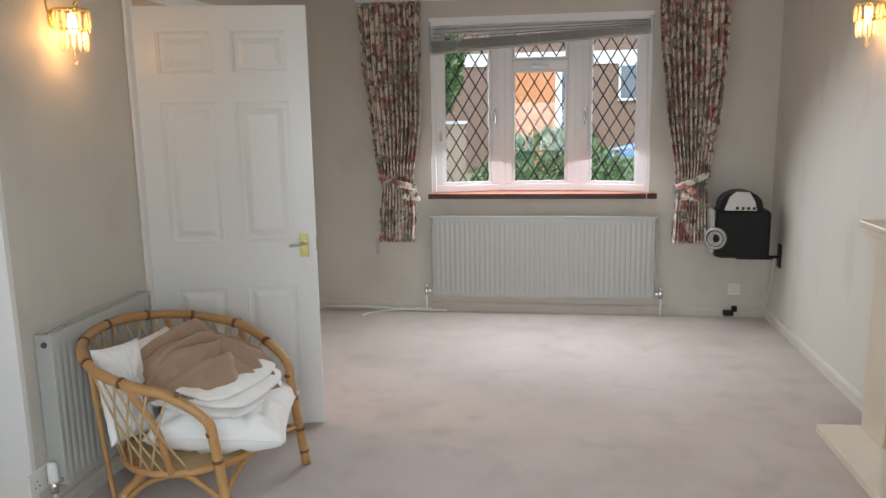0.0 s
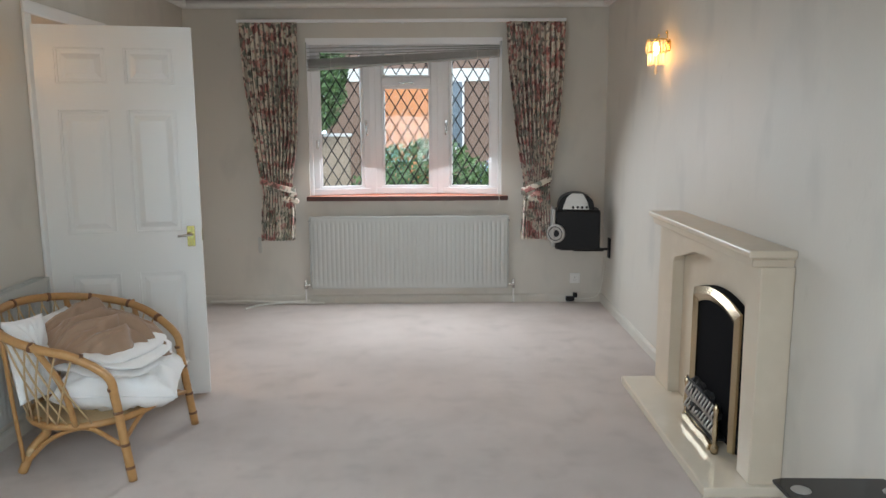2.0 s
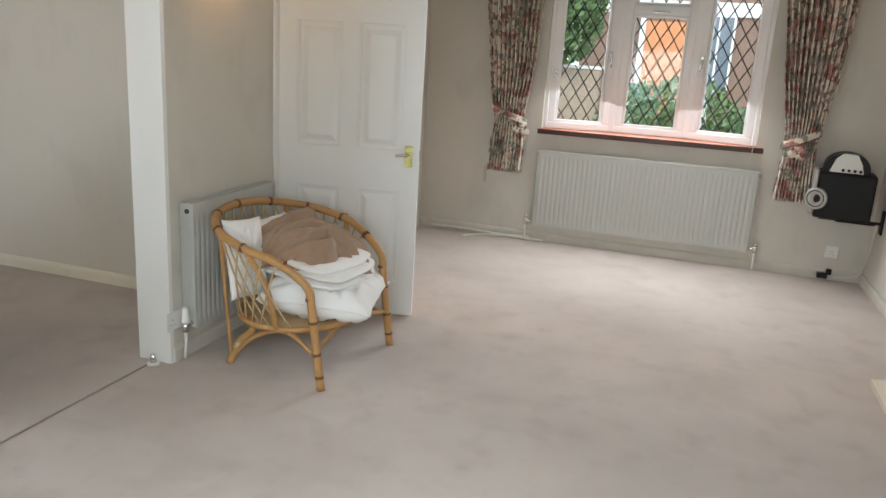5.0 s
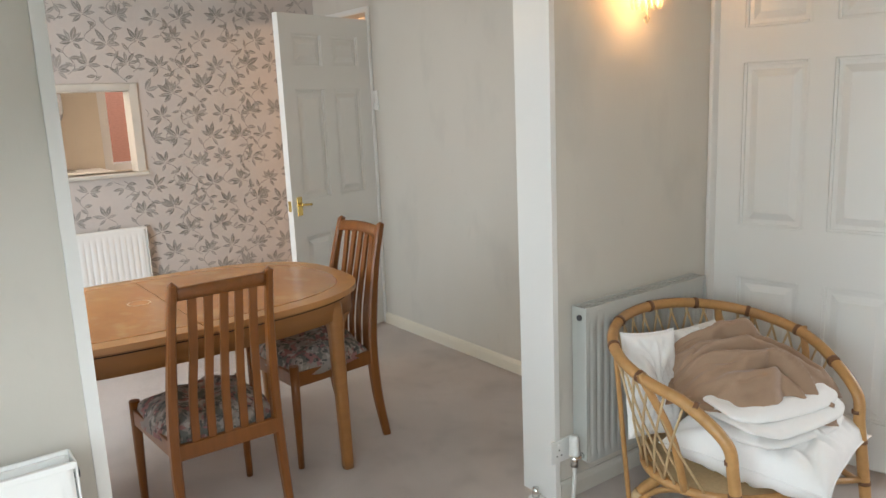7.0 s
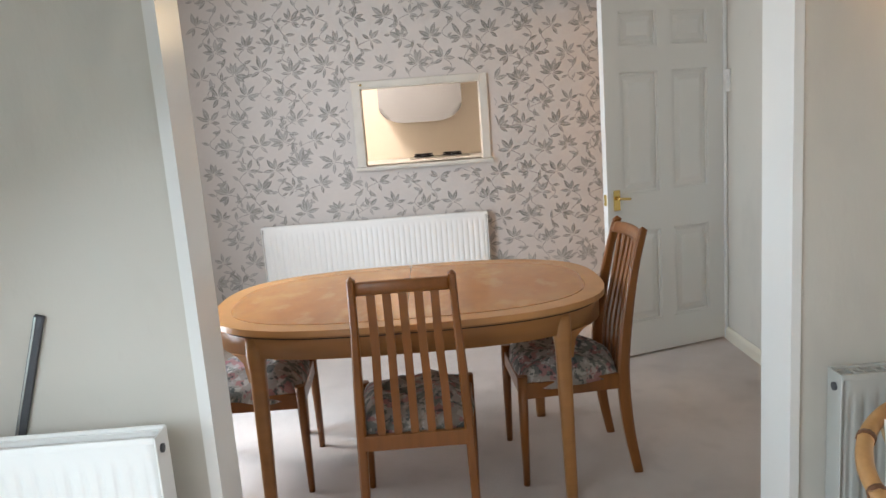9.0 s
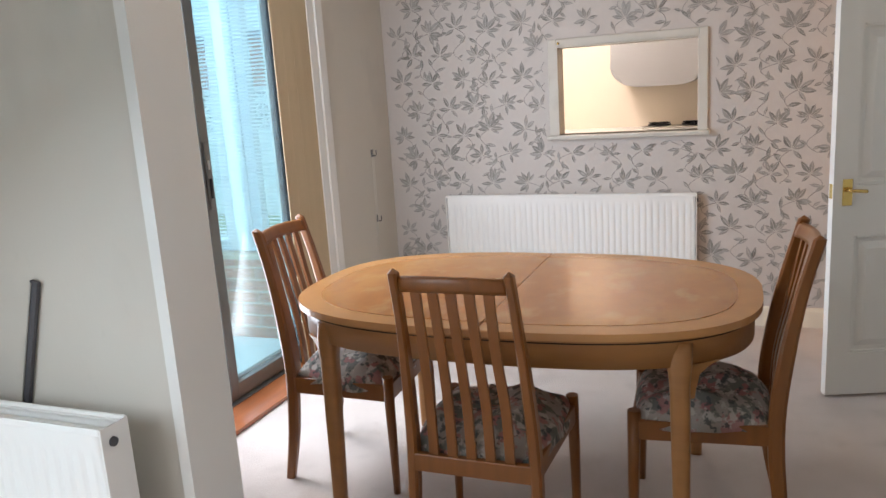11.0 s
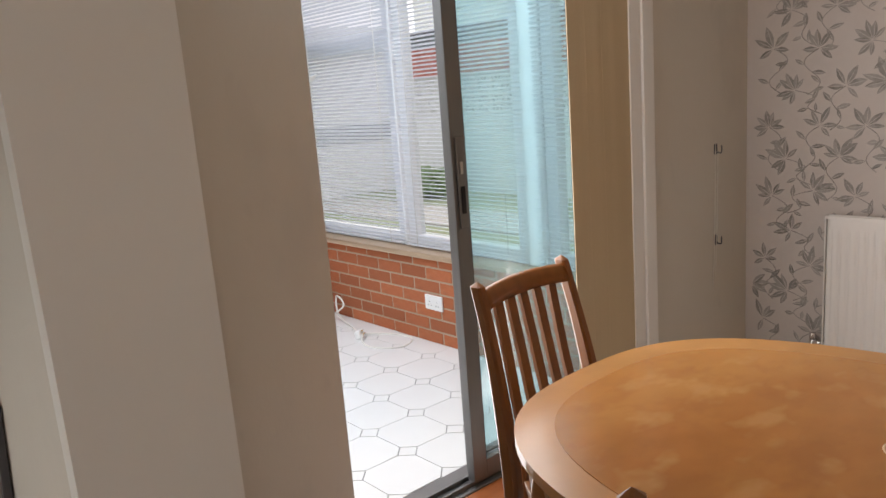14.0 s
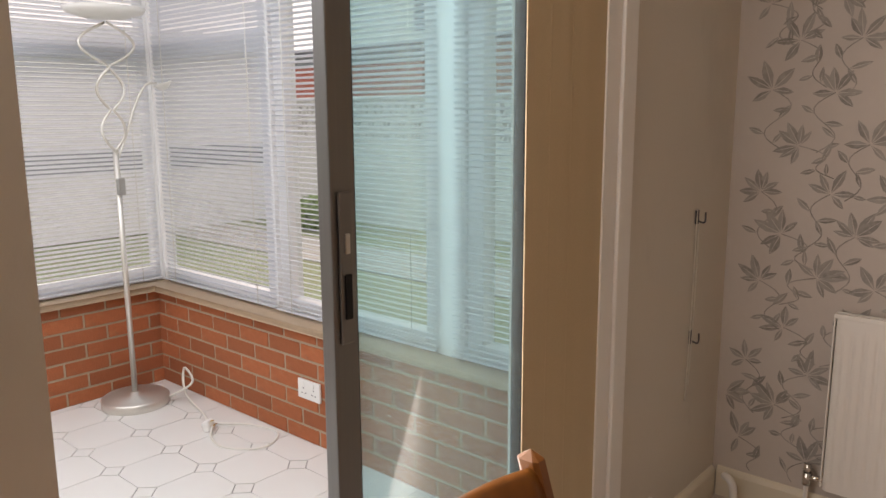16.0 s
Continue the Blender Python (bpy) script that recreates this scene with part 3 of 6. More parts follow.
def lattice(bm, w, h, px=0.1, pz=0.165, r=0.0044):
    """Diagonal lead strips over a pane w by h in local x, z."""
    s = pz / px
    for d in (1, -1):
        k = -int(h / pz) - 2
        while k * px < w + h / s + px:
            x0 = k * px
            pts = []
            # the line x = x0 + d * z / s, cut to the pane
            za, zb = 0.0, h
            xa, xb = (x0, x0 + h / s) if d > 0 else (x0 + h / s, x0)
            lo, hi = 0.0, 1.0
            dx = xb - xa
            for lim, sg in ((0.0, 1), (w, -1)):
                f = (lim - xa) / dx
                if (dx * sg) > 0:
                    lo = max(lo, f)
                else:
                    hi = min(hi, f)
            if hi - lo > 0.01:
                p, q = Vector((xa + dx * lo, 0, za + (zb - za) * lo)), Vector((xa + dx * hi, 0, za + (zb - za) * hi))
                add_tube(bm, [p, q], r, 4)
            k += 1
    return bm


for k in range(3):
    a, b = BOW[k], BOW[k + 1]
    d = (b - a)
    L = d.length
    m = Matrix.Translation(a) @ Matrix.Rotation(math.atan2(d.y, d.x), 4, "Z")
    z0, z1 = WZ0, WZ1
    f = 0.055
    fr = bmesh.new()
    for q in ((0.025, L - 0.025, z0, z0 + f), (0.025, L - 0.025, z1 - f, z1), (0.025, 0.025 + f, z0 + f, z1 - f), (L - 0.025 - f, L - 0.025, z0 + f, z1 - f)):
        add_box(fr, q[0], q[1], -0.03, 0.04, q[2], q[3], 0.006)
    if k == 1:
        add_box(fr, 0.08, L - 0.08, -0.03, 0.04, 1.80, 1.87, 0.006)
    fo = part("window_frame", fr, M_UPVC, win, m=m)
    lights = [(z0 + f, z1 - f)] if k != 1 else [(z0 + f, 1.80), (1.87, z1 - f)]
    for c0, c1 in lights:
        x0, x1 = 0.025 + f, L - 0.025 - f
        bead = bmesh.new()
        for q in ((x0, x1, c0, c0 + 0.02), (x0, x1, c1 - 0.02, c1), (x0, x0 + 0.02, c0 + 0.02, c1 - 0.02), (x1 - 0.02, x1, c0 + 0.02, c1 - 0.02)):
            add_box(bead, q[0], q[1], -0.018, 0.03, q[2], q[3], 0.004)
        part("casement", bead, M_UPVC, fo)
        pn = part("pane", box(x0 + 0.02, x1 - 0.02, 0.004, 0.010, c0 + 0.02, c1 - 0.02), M_GLASS, fo)
        pn.visible_shadow = False
        la = part("lead_lattice", lattice(bmesh.new(), x1 - x0 - 0.04, c1 - c0 - 0.04), M_LEAD, fo, m=pose(x0 + 0.02, 0.0, c0 + 0.02))
    if k != 1:
        hx = L - 0.06 if k == 0 else 0.06
        hd = box(hx - 0.01, hx + 0.01, -0.045, -0.031, 1.43, 1.52, 0.003)
        add_tube(hd, curve_pts([(hx, -0.045, 1.49), (hx, -0.07, 1.485), (hx, -0.072, 1.40)], 10), 0.007, 6)
        part("window_handle", hd, M_CHROME, fo)
    else:
        part("window_handle", box(L / 2 - 0.06, L / 2 + 0.06, -0.05, -0.031, 1.815, 1.832, 0.004), M_CHROME, fo)
hk = box(0.05, 0.075, -0.045, -0.031, 1.29, 1.36, 0.003)
part("window_catch", hk, M_CHROME, win, m=Matrix.Translation(BOW[0]) @ Matrix.Rotation(math.atan2(0.13, 0.51), 4, "Z"))
for p in BOW:
    part("mullion", box(p.x - 0.032, p.x + 0.032, p.y - 0.035, p.y + 0.05, WZ0, WZ1, 0.01), M_UPVC, win)
part("head_board", prism([(0.10, 8.0), (1.68, 8.0), (1.68, 8.12), (1.18, 8.25), (0.61, 8.25), (0.10, 8.12)], WZ1, 2.17), M_UPVC, win)
sl = prism([(0.085, 7.952), (1.725, 7.952), (1.725, 7.999), (1.68, 7.999), (1.68, 8.12), (1.18, 8.25), (0.61, 8.25), (0.10, 8.12), (0.10, 7.999), (0.085, 7.999)], 0.879, 0.905)
part("window_sill", sl, M_TILE_RED, win, "red tiled window sill")
part("sill_edge", box(0.08, 1.73, 7.942, 7.9515, 0.868, 0.906, 0.003), M_DARKWOOD, win, "dark sill edge")

# white slats seen against the window; their shade is put into this grey
M_GREYSLAT = mat("shaded_grey_blind_slat", (0.42, 0.41, 0.39), 0.45, grain=(6, 0.1))
bl = thing("venetian_blind", "white venetian blind drawn up crookedly over the bow window", "blind")
part("head_rail", box(0.11, 1.66, 8.005, 8.045, 2.115, 2.16, 0.004), M_UPVC, bl)
for k in range(13):
    z = 2.062 - 0.0045 * k
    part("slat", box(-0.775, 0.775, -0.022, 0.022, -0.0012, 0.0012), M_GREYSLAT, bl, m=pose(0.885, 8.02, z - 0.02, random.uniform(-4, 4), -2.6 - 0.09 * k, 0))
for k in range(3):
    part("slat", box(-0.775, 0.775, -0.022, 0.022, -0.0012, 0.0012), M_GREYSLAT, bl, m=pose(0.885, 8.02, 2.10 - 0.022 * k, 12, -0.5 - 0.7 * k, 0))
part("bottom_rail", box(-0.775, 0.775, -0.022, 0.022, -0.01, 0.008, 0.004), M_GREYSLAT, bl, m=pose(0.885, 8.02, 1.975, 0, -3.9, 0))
for x in (0.3, 0.89, 1.48):
    part("ladder_cord", tube([(x, 8.0, 2.12), (x, 7.998, 1.96 + (x - 0.89) * 0.06)], 0.002, 4), M_CABLE, bl)
part("pull_cord", tube(curve_pts([(1.645, 7.99, 2.12), (1.648, 7.975, 1.6), (1.655, 7.93, 0.93), (1.65, 7.932, 0.83)], 16), 0.0022, 5), M_CABLE, bl)

rail = thing("curtain_rail", "white curtain rail above the bow window", "curtain rail")
part("rail", box(-0.42, 2.175, 7.905, 7.935, 2.278, 2.304, 0.004), M_UPVC, rail)
for x in (-0.3, 0.88, 2.05):
    part("bracket", box(x - 0.012, x + 0.012, 7.935, 8.0, 2.278, 2.296, 0.003), M_UPVC, rail)


def curtain(label, edges, flip):
    """edges: rows of (height, left, right) from the top; the cloth hangs in folds between them."""
    c = thing("curtain", label, "curtain", group="curtains at the bow window")
    zs = [e[0] for e in edges][::-1]
    la = [e[1] for e in edges][::-1]
    ra = [e[2] for e in edges][::-1]

    def at(u, v):
        z = 2.277 + v * (0.555 - 2.277)
        l, r = np.interp(z, zs, la), np.interp(z, zs, ra)
        uu = u if flip > 0 else 1 - u
        wv = math.sin(uu * 11 * 2 * math.pi + 1.2 * math.sin(3 * v)) + 0.45 * math.sin(uu * 23 * 2 * math.pi + 5 * v)
        head = max(0.0, 1 - (v / 0.045))
        amp = (0.022 + 0.016 * min(1.0, v * 3)) * (1 - 0.55 * math.exp(-((z - 0.98) / 0.08) ** 2)) * (1 - 0.5 * head)
        wv2 = math.sin(uu * 30 * 2 * math.pi) * 0.012 * head
        off = 0.03 * noise.noise(Vector((uu * 3, v * 4, flip)))
        return (l + (r - l) * u, 7.90 - amp * wv - wv2 - off * 0.6, z)

    bm = grid(150, 60, at)
    ob = part("cloth", bm, M_CURTAIN, c)
    so = ob.modifiers.new("thick", "SOLIDIFY")
    so.thickness = 0.003
    z, l, r = 1.0, np.interp(1.0, zs, la), np.interp(1.0, zs, ra)
    tb = grid(40, 6, lambda u, v: (((l + r) / 2) + (r - l) * 0.58 * math.cos(2 * math.pi * u), 7.905 + 0.075 * math.sin(2 * math.pi * u), z - 0.05 * flip * math.cos(2 * math.pi * u) + 0.05 * (v - 0.5) + 0.006 * math.sin(9 * u)))
    t = part("tieback", tb, M_CURTAIN, c, "gathered floral tieback")
    t.modifiers.new("thick", "SOLIDIFY").thickness = 0.006
    kn = bmesh.new()
    for a, q in ((0.03, 0.0), (-0.02, -0.035), (0.045, -0.05)):
        kx = (r - 0.02) if flip > 0 else (l + 0.07)
        g = bmesh.ops.create_icosphere(kn, subdivisions=2, radius=0.03)
        for v in g["verts"]:
            v.co = Vector((kx + a + v.co.x * 1.2, 7.83 + v.co.y * 0.6, z - 0.07 + q + v.co.z * 0.8)) + Vector(noise.noise_vector(v.co * 40)) * 0.008
    part("bow_knot", kn, M_CURTAIN, c)
    return c


curtain("floral cotton curtain tied back, beside the bow window", [(2.27, -0.395, 0.055), (1.9, -0.375, 0.06), (1.4, -0.32, 0.04), (1.05, -0.275, -0.02), (0.95, -0.26, -0.02), (0.8, -0.275, 0.0), (0.5, -0.285, -0.02)], 1)
curtain("floral cotton curtain tied back, above the loudspeaker", [(2.27, 1.70, 2.165), (1.9, 1.72, 2.155), (1.4, 1.78, 2.12), (1.05, 1.845, 2.07), (0.95, 1.85, 2.06), (0.8, 1.84, 2.07), (0.5, 1.825, 2.085)], -1)

# ---- fireplace ----
fp = thing("fireplace", "cream marble fireplace with a brass-framed gas fire", "fireplace", pose(2.53, 5.27, 0))
# local: y along the wall about 0, x negative into the room
bm = prism([(-0.32, -0.70), (-0.001, -0.70), (-0.001, 0.67), (-0.32, 0.67)], 0.001, 0.045, 0.006)
part("hearth", bm, M_HEARTH, fp, "polished marble hearth slab")
side = [(-0.675, 0.046), (-0.675, 0.93), (0.65, 0.93), (0.65, 0.046), (0.41, 0.046), (0.41, 0.765), (0.385, 0.795), (0.1, 0.862), (-0.07, 0.875), (-0.24, 0.862), (-0.525, 0.795), (-0.55, 0.765), (-0.55, 0.046)]
up = Matrix(((0, 0, 1, 0), (1, 0, 0, 0), (0, 1, 0, 0), (0, 0, 0, 1)))
part("surround", prism(side, -0.135, -0.001, 0.006, up), M_MARBLE, fp)
bm = prism([(-0.66, 0.93), (-0.66, 0.955), (-0.675, 0.965), (-0.675, 0.992), (0.71, 0.992), (0.71, 0.965), (0.69, 0.955), (0.69, 0.93)], -0.165, -0.001, 0.004, up)
add_box(bm, -0.187, -0.001, -0.685, 0.72, 0.966, 0.996, 0.007)
part("mantel_shelf", bm, M_MARBLE, fp)
part("back_panel", prism([(-0.549, 0.046), (-0.549, 0.765), (-0.524, 0.794), (-0.24, 0.861), (-0.07, 0.874), (0.1, 0.861), (0.384, 0.794), (0.409, 0.765), (0.409, 0.046)], -0.075, -0.002, 0, up), M_MARBLE, fp)


def arch(y0, y1, z0, zs, rise, n=14):
    return [(y0, z0), *[(y0 + (y1 - y0) * k / n, zs + rise * (1 - (2 * k / n - 1) ** 2)) for k in range(n + 1)], (y1, z0)]


ins = part("fire_insert", prism(arch(-0.475, 0.105, 0.08, 0.69, 0.05), -0.11, -0.076, 0.003, up), M_SOOT, fp, "black gas fire box")
oa, ia = arch(-0.47, 0.10, 0.08, 0.69, 0.045), arch(-0.415, 0.045, 0.08, 0.63, 0.045)
bm = bmesh.new()
va = [[bm.verts.new((x, y, z)) for y, z in line] for line, x in ((oa, -0.122), (ia, -0.118), (ia, -0.092), (oa, -0.092))]
mid = [[bm.verts.new((-0.135, (o[0] + i[0]) / 2, (o[1] + i[1]) / 2)) for o, i in zip(oa, ia)]]
loops = [va[3], va[0], mid[0], va[1], va[2]]
for p, q in zip(loops, loops[1:]):
    for k in range(len(oa) - 1):
        bm.faces.new((p[k], p[k + 1], q[k + 1], q[k]))
part("brass_frame", bm, M_PALEBRASS, ins, "polished brass arched frame")
for k in range(26):
    cb = bmesh.new()
    c = Vector((random.uniform(-0.15, -0.12), random.uniform(-0.36, -0.01), random.uniform(0.1, 0.25)))
    g = bmesh.ops.create_icosphere(cb, subdivisions=1, radius=random.uniform(0.025, 0.04))
    for v in g["verts"]:
        v.co = c + v.co + Vector(noise.noise_vector(v.co * 30 + c * 9)) * 0.012
    part("coal", cb, M_COAL, ins)
gr = part("grate", box(-0.17, -0.11, -0.37, 0.0, 0.095, 0.107, 0.003), M_BLACK, ins)
for k in range(11):
    y = -0.36 + 0.35 * k / 10
    part("bar", tube(curve_pts([(-0.155, y, 0.11), (-0.178, y, 0.135), (-0.16, y, 0.17), (-0.178, y, 0.205), (-0.16, y, 0.245), (-0.165, y, 0.265)], 20), 0.0055, 6), M_STEEL, gr, "curved steel bar")
part("rail", tube([(-0.166, -0.375, 0.263), (-0.166, 0.005, 0.263)], 0.006, 6), M_BLACK, gr)
part("fret", prism([(-0.36, 0.05), (-0.31, 0.068), (-0.23, 0.054), (-0.185, 0.07), (-0.14, 0.054), (-0.06, 0.068), (-0.01, 0.05), (0.0, 0.085), (-0.06, 0.1), (-0.185, 0.088), (-0.31, 0.1), (-0.37, 0.085)], -0.188, -0.172, 0.003, up), M_PALEBRASS, gr, "shaped pale brass fret")
for y in (-0.38, 0.01):
    part("finial", lathe([(0, 0), (0.016, 0.0), (0.017, 0.03), (0.009, 0.05), (0.014, 0.09), (0.01, 0.17), (0.015, 0.2), (0.007, 0.22), (0, 0.23)], 10, pose(-0.165, y, 0.046)), M_PALEBRASS, gr)


# ---- wall lamps ----
def wall_lamp(m):
    """Local x out of the wall, z up, middle of the drops at 0."""
    w = thing("wall_lamp", "brass wall lamp with rows of glass drops, lit", "wall lamp", m, group="lounge wall lamps")
    part("back_plate", lathe([(0, 0.018), (0.02, 0.016), (0.035, 0.006), (0.038, 0.0), (0, 0.0)], 18, pose(0, 0, 0.04, 0, 90, 0)), M_BRASS, w)
    br = tube(curve_pts([(0.01, 0, 0.04), (0.05, 0, 0.02), (0.075, 0, 0.05), (0.075, 0, 0.075)], 12), 0.005, 6)
    for s in (-1, 1):
        add_tube(br, curve_pts([(0.03, 0, 0.03), (0.03, s * 0.04, 0.0), (0.04, s * 0.085, 0.04), (0.04, s * 0.095, 0.09), (0.04, s * 0.085, 0.115), (0.04, s * 0.07, 0.1)], 20), 0.0035, 5)
    part("bracket", br, M_BRASS, w)
    for zz, rr in ((0.07, 0.07), (0.0, 0.055)):
        ring = part("ring", tube([(0.075 + rr * 0.8 * math.cos(2 * math.pi * k / 20), rr * math.sin(2 * math.pi * k / 20), zz) for k in range(20)], 0.004, 6, closed=True), M_BRASS, w)
        for k in range(14):
            a = 2 * math.pi * k / 14
            part("drop", lathe([(0, 0.0), (0.0055, -0.008), (0.007, -0.03), (0.007, -0.055), (0.003, -0.07), (0, -0.074)], 6, pose(0.075 + rr * 0.8 * math.cos(a), rr * math.sin(a), zz - 0.005)), M_CRYSTAL, ring)
    part("bulb", lathe([(0, 0.06), (0.01, 0.055), (0.016, 0.03), (0.017, 0.01), (0.01, -0.015), (0, -0.02)], 14, pose(0.075, 0, 0)), M_BULB, w)
    part("finial", lathe([(0, -0.13), (0.008, -0.12), (0.012, -0.11), (0.004, -0.1), (0.004, -0.06), (0, -0.06)], 10, pose(0.075, 0, 0)), M_CRYSTAL, w)
    return w


wall_lamp(pose(2.53, 6.36, 1.895, 0, 0, 180))
wall_lamp(pose(-0.87, 5.12, 1.825, 0, 0, 0))

# ---- rattan chair with cushions ----
CH = pose(-0.413, 5.105, 0, 0, 0, -6)
rc = thing("rattan_chair", "round honey-coloured rattan tub chair piled with cushions", "chair", CH)
# local: front towards +x, seat at 0.36


def rim_at(a):
    """The upper hoop by its angle from the front; it runs down to the front legs at both ends."""
    s = abs(a)
    f = max(0.0, math.cos(s))
    return Vector((0.35 * math.cos(a) - 0.03, 0.39 * math.sin(a), 0.595 - 0.083 * math.cos(s) - 0.05 * f ** 1.5))


A0 = radians(52)
hoop = [rim_at(A0 + (2 * math.pi - 2 * A0) * k / 40) for k in range(41)]
ends = [[(0.315, s * 0.31, 0.0), (0.285, s * 0.31, 0.2), (0.262, s * 0.31, 0.36), (0.24, s * 0.32, 0.46)] for s in (1, -1)]
full = curve_pts([*ends[0], *hoop[2:-2:3], *ends[1][::-1]], 150)
part("hoop", tube(full, 0.0188, 10), M_RATTAN, rc, "thick bent cane hoop and front legs")
seat_ring = [Vector((0.27 * math.cos(2 * math.pi * k / 32) + 0.0, 0.30 * math.sin(2 * math.pi * k / 32), 0.222)) for k in range(32)]
part("seat_ring", tube(seat_ring, 0.016, 8, closed=True), M_RATTAN, rc)
part("seat", prism([(0.26 * math.cos(2 * math.pi * k / 32), 0.29 * math.sin(2 * math.pi * k / 32)) for k in range(32)], 0.216, 0.23, 0.003), M_RATTAN2, rc, "woven seat base")
for s in (1, -1):
    part("leg", tube(curve_pts([(-0.2, s * 0.285, 0.0), (-0.165, s * 0.25, 0.1), (-0.11, s * 0.225, 0.17), (-0.15, s * 0.25, 0.24)], 20), 0.0195, 8), M_RATTAN, rc)
    part("brace", tube(curve_pts([(-0.185, s * 0.275, 0.04), (-0.07, s * 0.26, 0.15), (0.1, s * 0.27, 0.21), (0.27, s * 0.31, 0.16)], 24), 0.011, 6), M_RATTAN, rc)
    part("upright", tube(curve_pts([(0.07, s * 0.295, 0.225), (0.05, s * 0.34, 0.42), (-0.02, s * 0.403, 0.61)], 10), 0.013, 8), M_RATTAN, rc)
for s in (1, -1):
    part("cane", tube(curve_pts([(-0.19, s * 0.28, 0.05), (-0.2, s * 0.3, 0.3), (-0.19, s * 0.345, 0.62)], 12), 0.009, 6), M_RATTAN, rc)
    part("cane", tube(curve_pts([(-0.215, s * 0.275, 0.0), (-0.18, s * 0.235, 0.1), (-0.135, s * 0.205, 0.16), (-0.16, s * 0.235, 0.225)], 14), 0.013, 6), M_RATTAN, rc)
part("brace", tube(curve_pts([(0.285, -0.32, 0.17), (0.25, 0, 0.215), (0.285, 0.32, 0.17)], 20), 0.011, 6), M_RATTAN, rc)
part("upright", tube([(-0.2, 0.19, 0.225), (-0.25, 0.25, 0.45), (-0.29, 0.268, 0.665)], 0.014, 8), M_RATTAN, rc)
N = 25
for d in (1, -1):
    for k in range(N):
        a = radians(62) + (2 * math.pi - radians(124)) * k / (N - 1)
        b = a + d * radians(26)
        if not radians(58) < b < 2 * math.pi - radians(58):
            continue
        if radians(208) < min(a, b) and max(a, b) < radians(262):
            continue
        lo = Vector((0.275 * math.cos(a), 0.305 * math.sin(a), 0.226))
        hi = rim_at(b if b < math.pi else b - 2 * math.pi)
        mid = (lo + hi) / 2 + Vector((0.02 * math.cos((a + b) / 2), 0.02 * math.sin((a + b) / 2), 0))
        part("lattice_strip", tube(curve_pts([lo, mid, hi], 6), 0.0045, 5), M_RATTAN2, rc)
for k in range(9):
    a = A0 + 0.15 + (2 * math.pi - 2 * A0 - 0.3) * k / 8
    p, q = rim_at(a - 0.02 if a < math.pi else a - 0.02 - 2 * math.pi), rim_at(a + 0.02 if a < math.pi else a + 0.02 - 2 * math.pi)
    part("binding", tube([p, q], 0.0215, 10), M_BIND, rc, "dark cane binding")


for s in (1, -1):
    for z, x in ((0.06, 0.306), (0.16, 0.291), (0.3, 0.27), (0.4, 0.253)):
        part("binding", tube([(x + 0.0015, s * 0.311, z - 0.006), (x, s * 0.311, z + 0.006)], 0.0203, 10), M_BIND, rc, "dark cane binding")
    part("binding", tube([(-0.178, s * 0.263, 0.07), (-0.165, s * 0.25, 0.1)], 0.022, 10), M_RATTAN2, rc, "pale cane wrapping")


def pillow(label, w, d, h, m, seed, ear=0.1, kind="cushion"):
    """A stuffed cover with drawn-out corners and creases that run in from its seams."""
    p = thing(kind, label, "cushion", m, group="cushions on the rattan chair")
    bm = bmesh.new()
    n = 34

    def outline(x, y):
        return x * w / 2 * (1 - ear * (1 - abs(y) ** 3)), y * d / 2 * (1 - ear * (1 - abs(x) ** 3))

    for s in (1, -1):
        def at(u, v):
            x, y = u * 2 - 1, v * 2 - 1
            e = max(0.0, (1 - x * x) * (1 - y * y))
            px, py = outline(x, y)
            a = math.atan2(y, x)
            crease = (1 - abs(noise.noise(Vector((a * 3.2 + seed, 1.3 * math.hypot(x, y), s * 2.0))))) ** 5
            lump = noise.noise(Vector((x * 1.6 + seed, y * 1.6, s)))
            z = s * h * 0.5 * e ** 0.42 * (1 + 0.22 * lump) - s * h * 0.2 * crease * e ** 0.6
            return Vector((px, py, z))
        g = grid(n, n, at)
        me = bpy.data.meshes.new("tmp")
        g.to_mesh(me)
        g.free()
        bm.from_mesh(me)
        bpy.data.meshes.remove(me)
    bmesh.ops.remove_doubles(bm, verts=bm.verts, dist=0.0005)
    part("cover", bm, M_PILLOW, p)
    rim = [(-1 + k / 6, -1) for k in range(12)] + [(1, -1 + k / 6) for k in range(12)] + [(1 - k / 6, 1) for k in range(12)] + [(-1, 1 - k / 6) for k in range(12)]
    part("seam", tube([Vector((*outline(x, y), 0.0)) for x, y in rim], 0.003, 5, closed=True), M_PILLOW, p)
    return p


